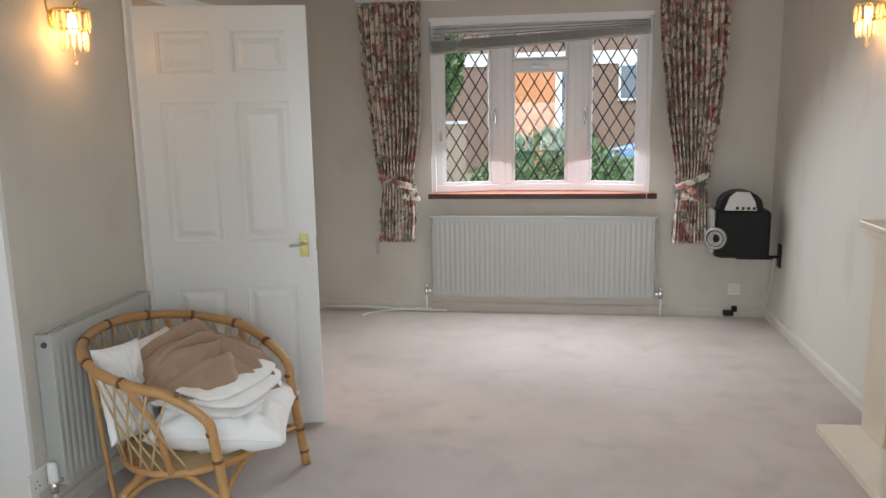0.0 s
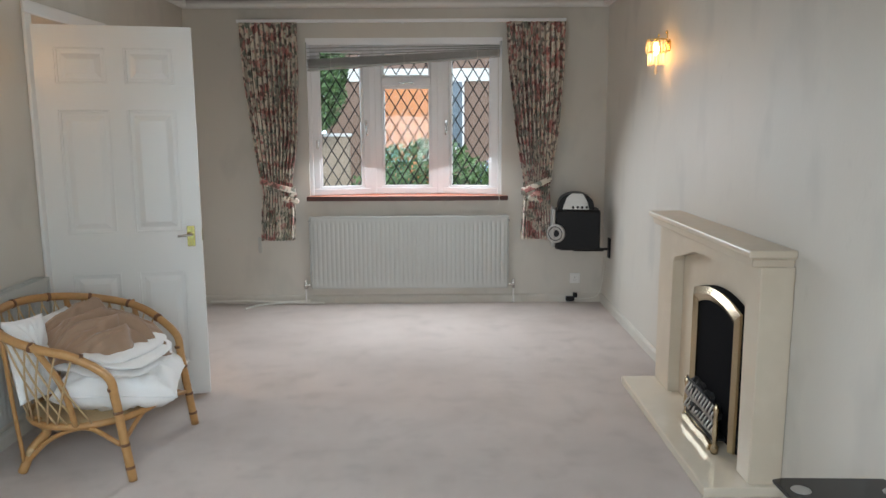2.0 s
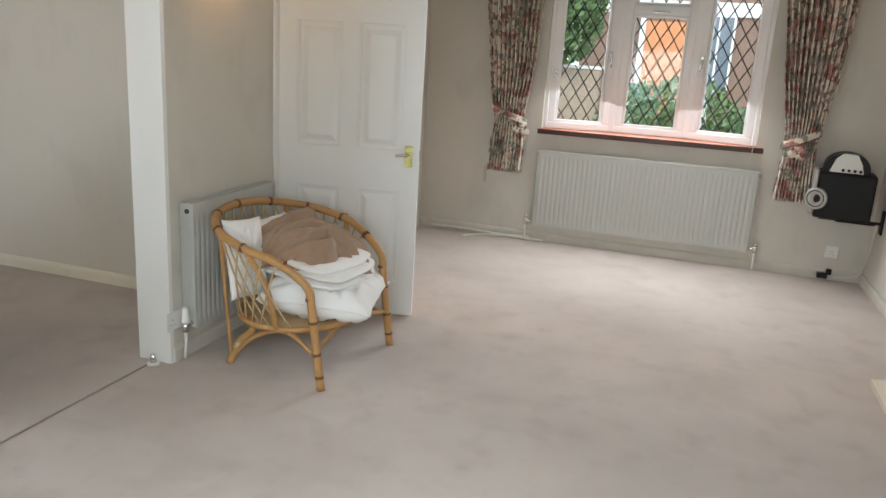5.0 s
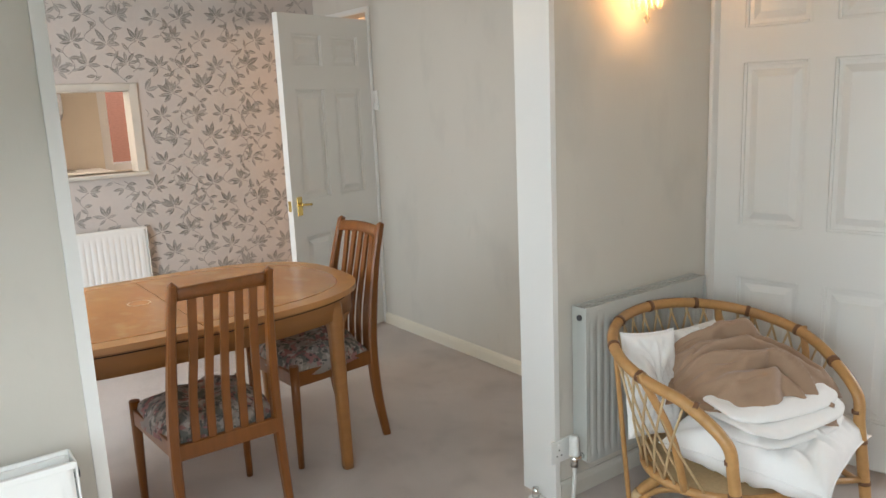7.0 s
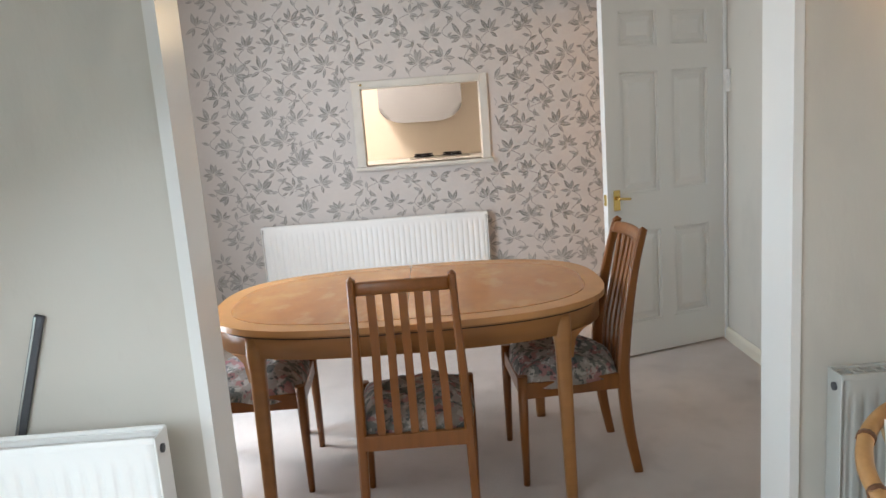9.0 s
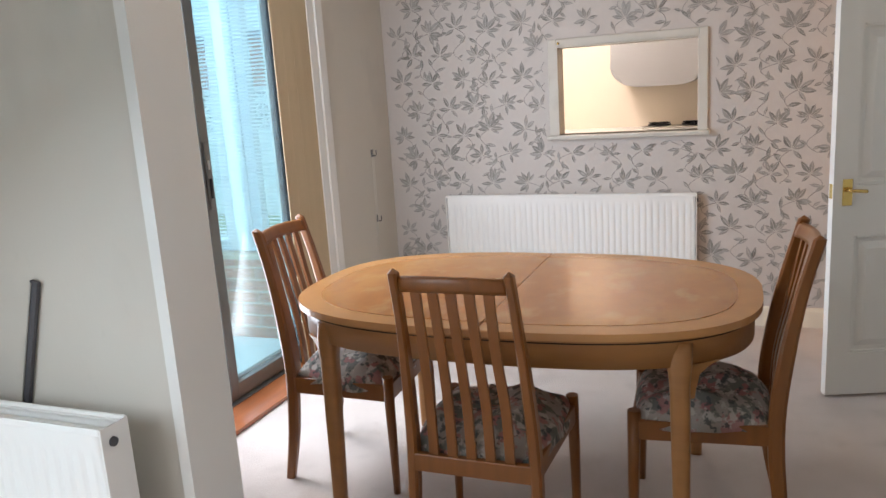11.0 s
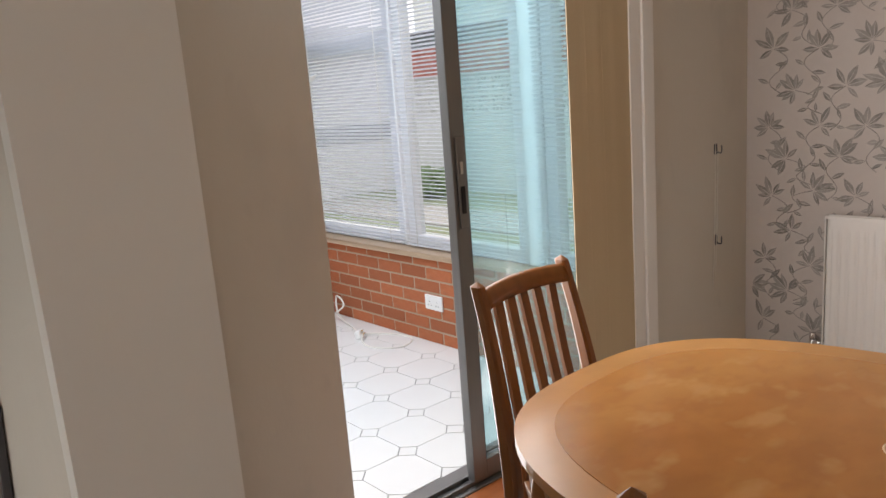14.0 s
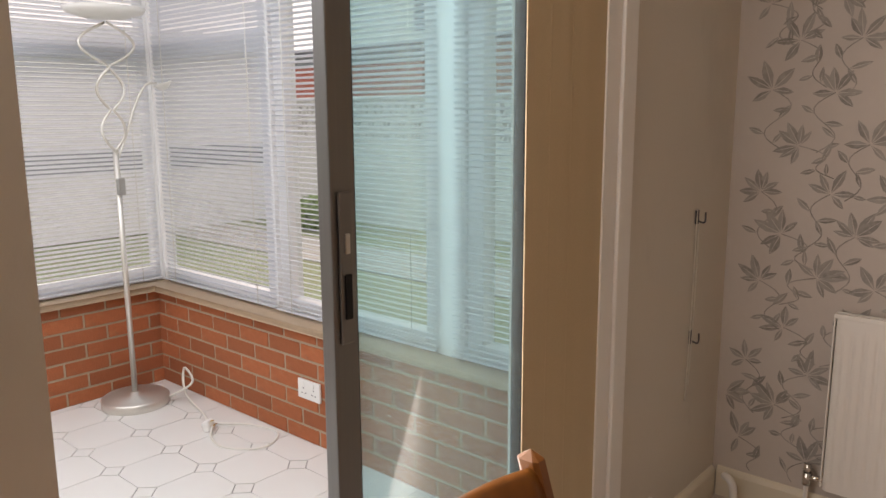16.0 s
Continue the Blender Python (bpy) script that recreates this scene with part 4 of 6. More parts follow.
def folded_duvet(label, m, layers):
    """A quilt folded on itself: layers (w, d, h, z, x, turn), round at the fold, each sagging over the one below."""
    p = thing("folded_duvet", label, "duvet", m, group="cushions on the rattan chair")
    for k, (w, d, h, z, x0, turn) in enumerate(layers):
        bm = bmesh.new()
        rows = []
        for j in range(25):
            f = j / 24
            prof = math.pi * (f - 0.5)
            r, zz = math.cos(prof) ** 0.3, math.sin(prof)
            row = []
            for i in range(64):
                a = 2 * math.pi * i / 64
                c, sn = math.cos(a), math.sin(a)
                px, py = math.copysign(abs(c) ** 0.55, c) * r * w / 2, math.copysign(abs(sn) ** 0.55, sn) * r * d / 2
                wob = 0.012 * noise.noise(Vector((px * 7, py * 7, k * 3.0 + zz * 0.4))) + 0.006 * noise.noise(Vector((px * 22, py * 22, k * 5.0)))
                row.append(bm.verts.new((px + wob, py + wob * 0.7, zz * h / 2 + wob - 0.25 * h * (2 * px / w) ** 4 * (px > 0))))
            rows.append(row)
        for a, b in zip(rows, rows[1:]):
            for i in range(64):
                bm.faces.new((a[i], a[(i + 1) % 64], b[(i + 1) % 64], b[i])).smooth = True
        bmesh.ops.remove_doubles(bm, verts=bm.verts, dist=0.0004)
        part("fold", bm, M_PILLOW, p, m=pose(x0, 0, z, 0, 0, turn))
    return p


pillow("plump white cushion at the bottom of the pile", 0.52, 0.5, 0.29, CH @ pose(0.11, 0.04, 0.322, 1, 4, 19), 1, 0.07)
folded_duvet("folded white duvet in the middle of the pile", CH @ pose(0.085, 0.03, 0.447, 1, 5, -5), [(0.42, 0.47, 0.042, -0.018, 0.0, 0), (0.4, 0.46, 0.04, 0.014, 0.008, 3), (0.36, 0.44, 0.034, 0.044, -0.012, -4)])
pillow("white pillow stood against the chair's side", 0.36, 0.2, 0.11, CH @ pose(-0.165, -0.205, 0.49, -8, 76, -24), 9, 0.06)
pillow("small white cushion tucked into the back", 0.22, 0.25, 0.1, CH @ pose(-0.17, 0.08, 0.545, 0, 42, 0), 13, 0.06)

rf_ = random.Random(11)
FOLDS = [(-1.0 + 0.13 * k + rf_.uniform(-0.03, 0.03), rf_.uniform(0.05, 0.5), rf_.uniform(-0.2, 0.2), rf_.uniform(0.05, 0.08), rf_.uniform(0.026, 0.05), rf_.uniform(-0.5, 0.5)) for k in range(15)]


def heap(u, v):
    """A cloth dropped in a heap: a low dome under long folds that sweep across it, steep on one side."""
    x, y = u * 2 - 1, v * 2 - 1
    r = min(1.0, math.hypot(x, y))
    a = math.atan2(y, x)
    z = 0.085 * max(0.0, 1 - r ** 2.2) ** 0.75
    wx = x + 0.1 * noise.noise(Vector((x * 1.4, y * 1.4, 3)))
    wy = y + 0.1 * noise.noise(Vector((x * 1.4, y * 1.4, 8)))
    for y0, bow, tilt, wd, amp, mid in FOLDS:
        d = wy - (y0 + bow * (1 - wx * wx) + tilt * wx)
        run = math.exp(-((wx - mid) / 0.75) ** 2)
        z += amp * run * math.exp(-(d / (wd * (1.7 if d > 0 else 0.5))) ** 2)
    z = 0.85 * z + 0.012 * noise.noise(Vector((x * 3, y * 3, 7))) + 0.006 * noise.noise(Vector((x * 9, y * 9, 2)))
    k = max(abs(x), abs(y)) / max(1e-6, math.hypot(x, y)) if r > 0 else 1
    edge = 1 + 0.1 * math.sin(3 * a + 0.6) + 0.06 * math.sin(7 * a) + 0.03 * math.sin(13 * a)
    return (0.285 * x * (0.72 + 0.28 * k) * edge, 0.215 * y * (0.72 + 0.28 * k) * edge, z - 0.05 * r ** 4)


cl = thing("blanket", "crumpled tan cloth heaped on the white cushions", "blanket", CH @ pose(0.012, 0.045, 0.512, 3, 7, 50), bm=grid(120, 120, heap), material=M_CLOTH)
cl.modifiers.new("thick", "SOLIDIFY").thickness = 0.004

# ---- loudspeaker on its bracket ----
M_FASCIA = mat("satin_silver_fascia", (0.6, 0.59, 0.56), 0.3, 0.35, grain=(80, 0.06))
sp = thing("loudspeaker", "black and silver loudspeaker unit on a wall bracket", "loudspeaker", pose(2.25, 7.74, 0.505, 0, 0, -6))
part("body", box(-0.165, 0.185, -0.12, 0.12, 0, 0.315, 0.018), M_BLACK, sp)
ck = box(-0.195, -0.164, -0.125, 0.11, 0.02, 0.325, 0.012)
part("cheek", ck, M_SILVER, sp, "silver side cheek")
cone = part("driver", lathe([(0, -0.01), (0.02, -0.005), (0.045, 0.01), (0.06, 0.014), (0.07, 0.014), (0.074, 0.008), (0.074, -0.01)], 28, pose(-0.16, -0.122, 0.13, 90, 0, -20)), M_SILVER, sp, "round silver driver ring")
part("cone", lathe([(0, 0.004), (0.015, 0.008), (0.03, -0.002), (0.056, 0.015), (0.058, 0.012)], 24, pose(-0.16, -0.122, 0.13, 90, 0, -20)), M_BLACK, cone)
half = [(0.14 * math.cos(math.pi * k / 16), 0.13 * math.sin(math.pi * k / 16) ** 0.7) for k in range(17)]
part("hood", prism([(x, z) for x, z in half], -0.09, 0.10, 0.006, pose(-0.005, 0, 0.315, 90, 0, 0)), M_BLACK, sp)
part("hood_front", prism([(0.1, 0.0), (0.085, 0.06), (0.05, 0.122), (-0.035, 0.126), (-0.075, 0.09), (-0.105, 0.0)], -0.004, 0.006, 0.002, pose(-0.005, -0.104, 0.318, 90, 0, 0)), M_FASCIA, sp, "silver rounded fascia")
for k in range(4):
    part("knob", lathe([(0, 0.014), (0.008, 0.013), (0.01, 0), (0, 0)], 10, pose(-0.03 + 0.035 * k, -0.115, 0.335, 90, 0, 0)), M_BLACK, sp)
wb = thing("wall_bracket", "black steel wall bracket under the loudspeaker", "bracket", pose(2.53, 7.74, 0.48))
part("arm", box(-0.4, -0.012, -0.015, 0.015, 0.004, 0.02, 0.003), M_BLACK, wb)
part("arm", tube([(-0.3, -0.06, 0.012), (-0.05, 0.0, 0.0)], 0.008, 6), M_BLACK, wb)
part("plate", box(-0.012, -0.001, -0.035, 0.035, -0.06, 0.1, 0.003), M_BLACK, wb)


# ---- sockets, switches, cables ----
def socket(label, m, gangs=2, material=M_PLASTIC):
    """A face plate in local x, z; y 0 on the wall, out towards -y."""
    w = 0.146 if gangs == 2 else 0.086
    s = thing("socket", label, "socket", m)
    part("plate", box(-w / 2, w / 2, -0.012, -0.001, -0.043, 0.043, 0.003), material, s)
    for g in range(gangs):
        cx = (g - (gangs - 1) / 2) * 0.066
        part("rocker", box(cx - 0.006, cx + 0.006, -0.016, -0.012, 0.018, 0.034, 0.001), material, s)
        h = bmesh.new()
        for px, pz in ((0, 0.006), (-0.011, -0.016), (0.011, -0.016)):
            add_box(h, cx + px - 0.003, cx + px + 0.003, -0.0128, -0.0118, pz - 0.002, pz + 0.002)
        part("pin_hole", h, M_DARKLINE, s)
    return s


socket("white double socket low on the cream wall", pose(2.30, 8.0, 0.205), 1)
socket("white double socket beside the radiator valve", pose(-0.87, 4.765, 0.2, 0, 0, 90), 2)
socket("small grey blanking plate above the skirting", pose(2.53, 6.12, 0.17, 0, 0, -90), 1, M_RAD)
socket("small socket at the foot of the cream wall", pose(-3.457, 2.33, 0.155, 0, 0, 180), 1)
sw = thing("light_switch", "white light switch beside the dining room door", "switch", pose(-3.26, 5.51, 1.482))
part("plate", box(-0.043, 0.043, -0.012, -0.001, -0.06, 0.06, 0.003), M_PLASTIC, sw)
part("rocker", box(-0.008, 0.008, -0.017, -0.012, -0.015, 0.015, 0.002), M_PLASTIC, sw)
sw = thing("wall_box", "small white cable box on the cream wall", "cable box", pose(-0.33, 8.0, 0.5))
part("cover", box(-0.011, 0.011, -0.02, -0.001, -0.065, 0.065, 0.004), M_RAD, sw)
pg = thing("plug_adaptor", "black plug adaptor and lead by the skirting", "plug", pose(2.27, 7.95, 0.03))
part("body", box(-0.05, 0.02, -0.03, 0.02, -0.01, 0.03, 0.008), M_BLACK, pg)
part("pin_block", box(0.01, 0.045, -0.02, 0.015, 0.02, 0.06, 0.006), M_BLACK, pg)
thing("speaker_lead", "thin black lead from the loudspeaker to the floor", "cable", bm=tube(curve_pts([(2.50, 7.75, 0.5), (2.505, 7.80, 0.4), (2.512, 7.9, 0.2), (2.48, 7.955, 0.06), (2.33, 7.94, 0.035)], 30), 0.004, 6), material=M_CABLE)
thing("floor_cable", "pale cable lying along the foot of the wall", "cable", bm=tube(curve_pts([(-0.42, 7.78, 0.008), (-0.36, 7.88, 0.008), (-0.25, 7.93, 0.012), (-0.1, 7.955, 0.02), (0.08, 7.965, 0.03)], 40), 0.0085, 6), material=M_CABLE)
thing("floor_cable", "pale cable lying along the foot of the wall", "cable", bm=tube(curve_pts([(-0.75, 7.945, 0.03), (-0.45, 7.95, 0.034), (-0.3, 7.955, 0.026), (0.03, 7.955, 0.016), (0.2, 7.96, 0.012)], 40), 0.009, 6), material=M_CABLE)
ds = thing("door_stop", "small white pipe stub at the foot of the wall end", "pipe stub", pose(-0.93, 4.68, 0))
part("collar", lathe([(0, 0.012), (0.022, 0.012), (0.03, 0.006), (0.031, 0.001), (0, 0.001)], 16), M_PLASTIC, ds)
part("cap", lathe([(0, 0.05), (0.012, 0.048), (0.015, 0.012), (0, 0.012)], 12), M_CHROME, ds)
bar = thing("cable_strip", "dark metal strip fixed upright above the small radiator", "strip", pose(-0.868, 2.808, 0.87, -18, 0, 0))
part("strip", box(0.0, 0.012, -0.012, 0.012, -0.17, 0.165, 0.002), M_GREYMETAL, bar)
part("strip_edge", box(0.012, 0.014, -0.009, -0.004, -0.165, 0.16), M_STEEL, bar)

# ---- black glass stand ----
tv = thing("television_stand", "black glass television stand with metal legs", "stand", pose(2.30, 3.33, 0))
out = [(-0.17, 0.49), (-0.14, 0.5), (0.15, 0.49), (0.19, 0.42), (0.19, -0.45), (-0.1, -0.49), (-0.17, -0.45)]
part("top", prism(out, 0.44, 0.452, 0.003), M_BLACKGLASS, tv, "black glass top")
part("shelf", prism([(x * 0.9, y * 0.9) for x, y in out], 0.2, 0.21, 0.003), M_BLACKGLASS, tv)
for x, y in ((-0.12, 0.42), (0.13, 0.40), (-0.12, -0.4), (0.13, -0.4)):
    lg = part("leg", tube([(x, y, 0.0), (x, y, 0.44)], 0.02, 12), M_BLACK, tv)
    part("disc", lathe([(0, 0.4545), (0.026, 0.4545), (0.028, 0.4525), (0, 0.4525)], 18, pose(x, y, 0)), M_SILVER, lg)

# ---- dining room ----
def dining_chair(label, m):
    """A slat-backed chair; local front towards +y, back feet on y 0."""
    c = thing("dining_chair", label, "chair", m, group="chairs round the table")
    for s in (1, -1):
        post = curve_pts([(s * 0.187, -0.025, 0.0), (s * 0.185, 0.01, 0.2), (s * 0.18, 0.022, 0.42), (s * 0.172, 0.0, 0.62), (s * 0.163, -0.035, 0.8), (s * 0.157, -0.075, 0.95)], 20)
        bm = bmesh.new()
        n = len(post)
        rings = []
        for k, p in enumerate(post):
            f = k / (n - 1)
            a, b = 0.0125 + 0.004 * math.sin(math.pi * min(1, f * 1.3)), 0.017 + 0.006 * math.sin(math.pi * min(1, f * 1.2))
            rings.append([bm.verts.new(p + Vector((dx * a, dy * b, 0))) for dx, dy in ((-1, -0.6), (-0.6, -1), (0.6, -1), (1, -0.6), (1, 0.6), (0.6, 1), (-0.6, 1), (-1, 0.6))])
        for p, q in zip(rings, rings[1:]):
            for k in range(8):
                bm.faces.new((p[k], p[(k + 1) % 8], q[(k + 1) % 8], q[k]))
        top = bm.verts.new(post[-1] + Vector((0, 0, 0.012)))
        for k in range(8):
            bm.faces.new((rings[-1][k], rings[-1][(k + 1) % 8], top))
        bm.faces.new(rings[0][::-1])
        part("back_post", bm, M_TEAK, c)
        part("front_leg", tube([(s * 0.205, 0.42, 0.0), (s * 0.203, 0.418, 0.25), (s * 0.2, 0.415, 0.44)], [0.013, 0.018, 0.02], 8), M_TEAK, c)
        part("side_rail", prism([(s * 0.192, 0.02), (s * 0.212, 0.41), (s * 0.192, 0.41), (s * 0.172, 0.02)], 0.35, 0.412, 0.004), M_TEAK, c)
    part("front_rail", box(-0.19, 0.19, 0.405, 0.425, 0.35, 0.412, 0.004), M_TEAK, c)
    part("back_rail", box(-0.175, 0.175, 0.0, 0.022, 0.345, 0.4, 0.004), M_TEAK, c)

    def bowed(x):
        return -0.07 - 0.022 * (1 - (x / 0.157) ** 2)

    bm = bmesh.new()
    n = 16
    sec = ((-0.01, 0.896), (-0.012, 0.91), (-0.009, 0.935), (0.0, 0.941), (0.009, 0.935), (0.012, 0.91), (0.009, 0.896))
    rings = []
    for k in range(n + 1):
        x = -0.15 + 0.3 * k / n
        rings.append([bm.verts.new((x, bowed(x) + dy + (0.935 - z) * 0.28 + 0.005, z - 0.012 * (x / 0.15) ** 2 * 0 + 0.006 * (1 - (x / 0.15) ** 2))) for dy, z in sec])
    for p, q in zip(rings, rings[1:]):
        for k in range(len(sec)):
            f = bm.faces.new((p[k], p[(k + 1) % len(sec)], q[(k + 1) % len(sec)], q[k]))
            f.smooth = True
    bm.faces.new(rings[0])
    bm.faces.new(rings[-1][::-1])
    part("top_rail", bm, M_TEAK, c)
    for k in range(5):
        xt = -0.1 + 0.05 * k
        xb = xt * 1.12
        pts = curve_pts([(xb, 0.011, 0.385), (xb * 0.98, 0.0, 0.55), (xt * 1.02, -0.035, 0.72), (xt, bowed(xt) + 0.014, 0.904)], 12)
        bm = bmesh.new()
        rings = [[bm.verts.new(p + Vector((dx * 0.0135, dy * 0.0055, 0))) for dx, dy in ((-1, -1), (1, -1), (1, 1), (-1, 1))] for p in pts]
        for p, q in zip(rings, rings[1:]):
            for j in range(4):
                bm.faces.new((p[j], p[(j + 1) % 4], q[(j + 1) % 4], q[j]))
        part("slat", bm, M_TEAK, c)

    def pad(u, v):
        a = 2 * math.pi * u
        r = v
        sq = 1 / max(abs(math.cos(a)), abs(math.sin(a))) ** 0.72
        x, y = 0.212 * r * math.cos(a) * sq, 0.205 * r * math.sin(a) * sq
        z = 0.072 * (1 - r ** 5) ** 0.5 if r < 1 else 0.0
        q = m.translation.x * 3 + m.translation.y
        z += 0.03 * (1 - abs(noise.noise(Vector((x * 6 + q, y * 4, q))))) ** 4 * (1 - r ** 6) - 0.012
        return (x * (1 + 0.05 * y / 0.2), 0.222 + y, 0.408 + z + 0.016 * noise.noise(Vector((x * 9, y * 9, m.translation.x))) - 0.012 * max(0, r - 0.8) * 5 * (0.5 + 0.5 * math.sin(5 * a)))

    bm = grid(64, 22, pad)
    bmesh.ops.remove_doubles(bm, verts=bm.verts, dist=0.0004)
    p = part("seat_pad", bm, M_SEAT, c, "loose floral seat cover")
    p.modifiers.new("thick", "SOLIDIFY").thickness = 0.008
    return c


dining_chair("teak slat-backed dining chair with a rumpled floral seat", pose(-1.405, 3.725, 0, 0, 0, 90))
dining_chair("teak slat-backed dining chair near the sliding door", pose(-2.02, 2.852, 0, 0, 0, 2))
dining_chair("teak slat-backed dining chair at the table's end", pose(-1.968, 4.53, 0, 0, 0, 183))

TC = Vector((-2.005, 3.72, 0))
tb = thing("dining_table", "oval extending teak dining table with a centre joint", "table", pose(*TC))


def oval(a, b, n=2.8, k=96):
    out = []
    for i in range(k):
        t = 2 * math.pi * i / k
        c, s = math.cos(t), math.sin(t)
        out.append((a * math.copysign(abs(c) ** (2 / n), c), b * math.copysign(abs(s) ** (2 / n), s)))
    return out


def half_oval(a, b, sgn, gap=0.0015):
    pts = [p for p in oval(a, b) if p[1] * sgn > gap * 2]
    pts.sort(key=lambda p: math.atan2(p[1] * sgn, p[0]))
    xa = a * (1 - (gap / b) ** 2.8) ** (1 / 2.8)
    return [(xa, gap * sgn), *pts, (-xa, gap * sgn)]


for sgn in (1, -1):
    leaf = part("table_leaf", prism(half_oval(0.497, 0.762, sgn), 0.722, 0.744, 0.005), M_BAND, tb, "solid teak edge band")
    part("veneer", prism(half_oval(0.425, 0.69, sgn), 0.7441, 0.7455), M_TOP, leaf, "figured teak veneer")
    ap = bmesh.new()
    o, i = [p for p in half_oval(0.475, 0.74, sgn)], [p for p in half_oval(0.45, 0.715, sgn)]
    zt, zb = 0.722, 0.635
    ov, iv = [[[ap.verts.new((x, y, z)) for x, y in ln] for z in (zb, zt)] for ln in (o, i)]
    for k in range(len(o) - 1):
        ap.faces.new((ov[0][k], ov[0][k + 1], ov[1][k + 1], ov[1][k])).smooth = True
        ap.faces.new((iv[0][k], iv[0][k + 1], iv[1][k + 1], iv[1][k])).smooth = True
        ap.faces.new((ov[0][k], ov[0][k + 1], iv[0][k + 1], iv[0][k]))
    part("apron", ap, M_APRON, tb)
    gl = [Vector((x * 1.001, y * 1.001, 0.708)) for x, y in o]
    part("apron_groove", tube(gl, 0.0018, 4), M_DARKLINE, leaf)
for sx in (1, -1):
    for sy in (1, -1):
        def leg(u, v):
            z = v * 0.7
            a = 2 * math.pi * u
            w = 0.021 + 0.008 * v + 0.05 * max(0.0, (z - 0.58) / 0.12) ** 2.2
            sq = 1 / (abs(math.cos(a)) ** 4 + abs(math.sin(a)) ** 4) ** 0.25
            inn = 0.05 * max(0.0, (z - 0.58) / 0.12) ** 2.2
            cx, cy = 0.385 - 0.012 * v, 0.553 - 0.01 * v
            return (sx * (cx + min(w, 0.032) * math.cos(a) * sq - (inn * 0.3)), sy * (cy + min(w, 0.034) * math.sin(a) * sq), z)
        bm = grid(20, 24, leg)
        bmesh.ops.remove_doubles(bm, verts=bm.verts, dist=0.0004)
        bmesh.ops.holes_fill(bm, edges=bm.edges, sides=40)
        part("leg", bm, M_APRON, tb)
        # the curved shoulder that joins leg and apron
        sh = prism([(0.0, 0.0), (0.0, 0.10), (0.11, 0.10), (0.075, 0.092), (0.045, 0.07), (0.034, 0.03), (0.032, 0.0)], -0.022, 0.022, 0.002, Matrix.Translation((sx * 0.372, sy * 0.545, 0.54)) @ Matrix.Rotation(math.atan2(-sy * 0.42, sx * 0.28), 4, "Z") @ pose(0, 0, 0, 90, 0, 180))
        part("shoulder", sh, M_APRON, tb)
part("ring_mark", tube([(-0.03 + 0.042 * math.cos(2 * math.pi * k / 28), -0.085 + 0.042 * math.sin(2 * math.pi * k / 28), 0.7457) for k in range(28)], 0.0028, 4, closed=True, squash=0.2), mat("pale_ring_stain", (0.62, 0.42, 0.24), 0.6), tb, "pale ring stain left by a cup")

# serving hatch
ht = tagged(new("window_hatch"), "white framed serving hatch through to the kitchen", "hatch", kind="structure")
for q in ((3.375, 3.425, 1.085, 1.652), (4.205, 4.25, 1.085, 1.652), (3.425, 4.205, 1.607, 1.652)):
    part("hatch_frame", box(-4.032 + 0.003, -4.012, q[0], q[1], q[2], q[3], 0.004), M_SKIRT, ht)
part("hatch_sill", box(-4.17, -3.985, 3.362, 4.262, 1.082, 1.107, 0.006), M_SKIRT, ht)
for q in ((3.42, 3.432, 1.107, 1.615), (4.198, 4.21, 1.107, 1.615)):
    part("hatch_lining", box(-4.16, -4.012, q[0], q[1], q[2], q[3], 0.002), M_SKIRT, ht)
part("hatch_lining", box(-4.16, -4.012, 3.432, 4.198, 1.603, 1.615, 0.002), M_SKIRT, ht)
part("knob", lathe([(0, 0.014), (0.007, 0.012), (0.006, 0), (0, 0)], 10, pose(-4.012, 3.44, 1.628, 0, 90, 0)), M_BRASS, ht)

# leafy wallpaper print, sprays of leaves on curling stems
M_LEAF = mat("printed_leaf_grey", (0.255, 0.24, 0.222), 0.6, island=0.75, island_to=(0.44, 0.415, 0.39), spots=((30, 0.48, 0.64, 0.5, (0.45, 0.42, 0.39)), (70, 0.5, 0.65, 0.3, (0.5, 0.46, 0.43))))
rng = random.Random(5)
verts, faces = [], []


def inside(y, z):
    return 2.36 < y < 5.47 and 0.115 < z < 2.37 and not (3.355 < y < 4.285 and 1.06 < z < 1.65)


def printed(pts, x=-4.0278):
    if all(inside(y, z) for y, z in pts):
        k = len(verts)
        verts.extend((x + rng.uniform(0, 0.0006), y, z) for y, z in pts)
        faces.append(tuple(range(k, k + len(pts))))


def leaf_shape(y, z, a, ln, wd):
    c, s = math.cos(a), math.sin(a)
    side = []
    for sg in (1, -1):
        half = []
        for t, w in ((0.0, 0.05), (0.2, 0.55), (0.42, 1.0), (0.65, 0.88), (0.85, 0.45), (1.0, 0.0)):
            u, v = t * ln, sg * w * wd * (1.0 if sg > 0 else 0.85)
            half.append((y + u * c - v * s, z + u * s + v * c))
        side.append(half)
    gap = 0.0012
    for sg, half in zip((1, -1), side):
        axis = [(y + t * ln * c - sg * gap * s, z + t * ln * s + sg * gap * c) for t in (1.0, 0.5, 0.0)]
        printed(half + axis[1:] if sg > 0 else (half + axis[1:])[::-1])


def stem(pts, w=0.0022):
    for (ya, za), (yb, zb) in zip(pts, pts[1:]):
        d = math.hypot(yb - ya, zb - za) or 1
        n = (-(zb - za) / d * w, (yb - ya) / d * w)
        printed([(ya + n[0], za + n[1]), (yb + n[0], zb + n[1]), (yb - n[0], zb - n[1]), (ya - n[0], za - n[1])])


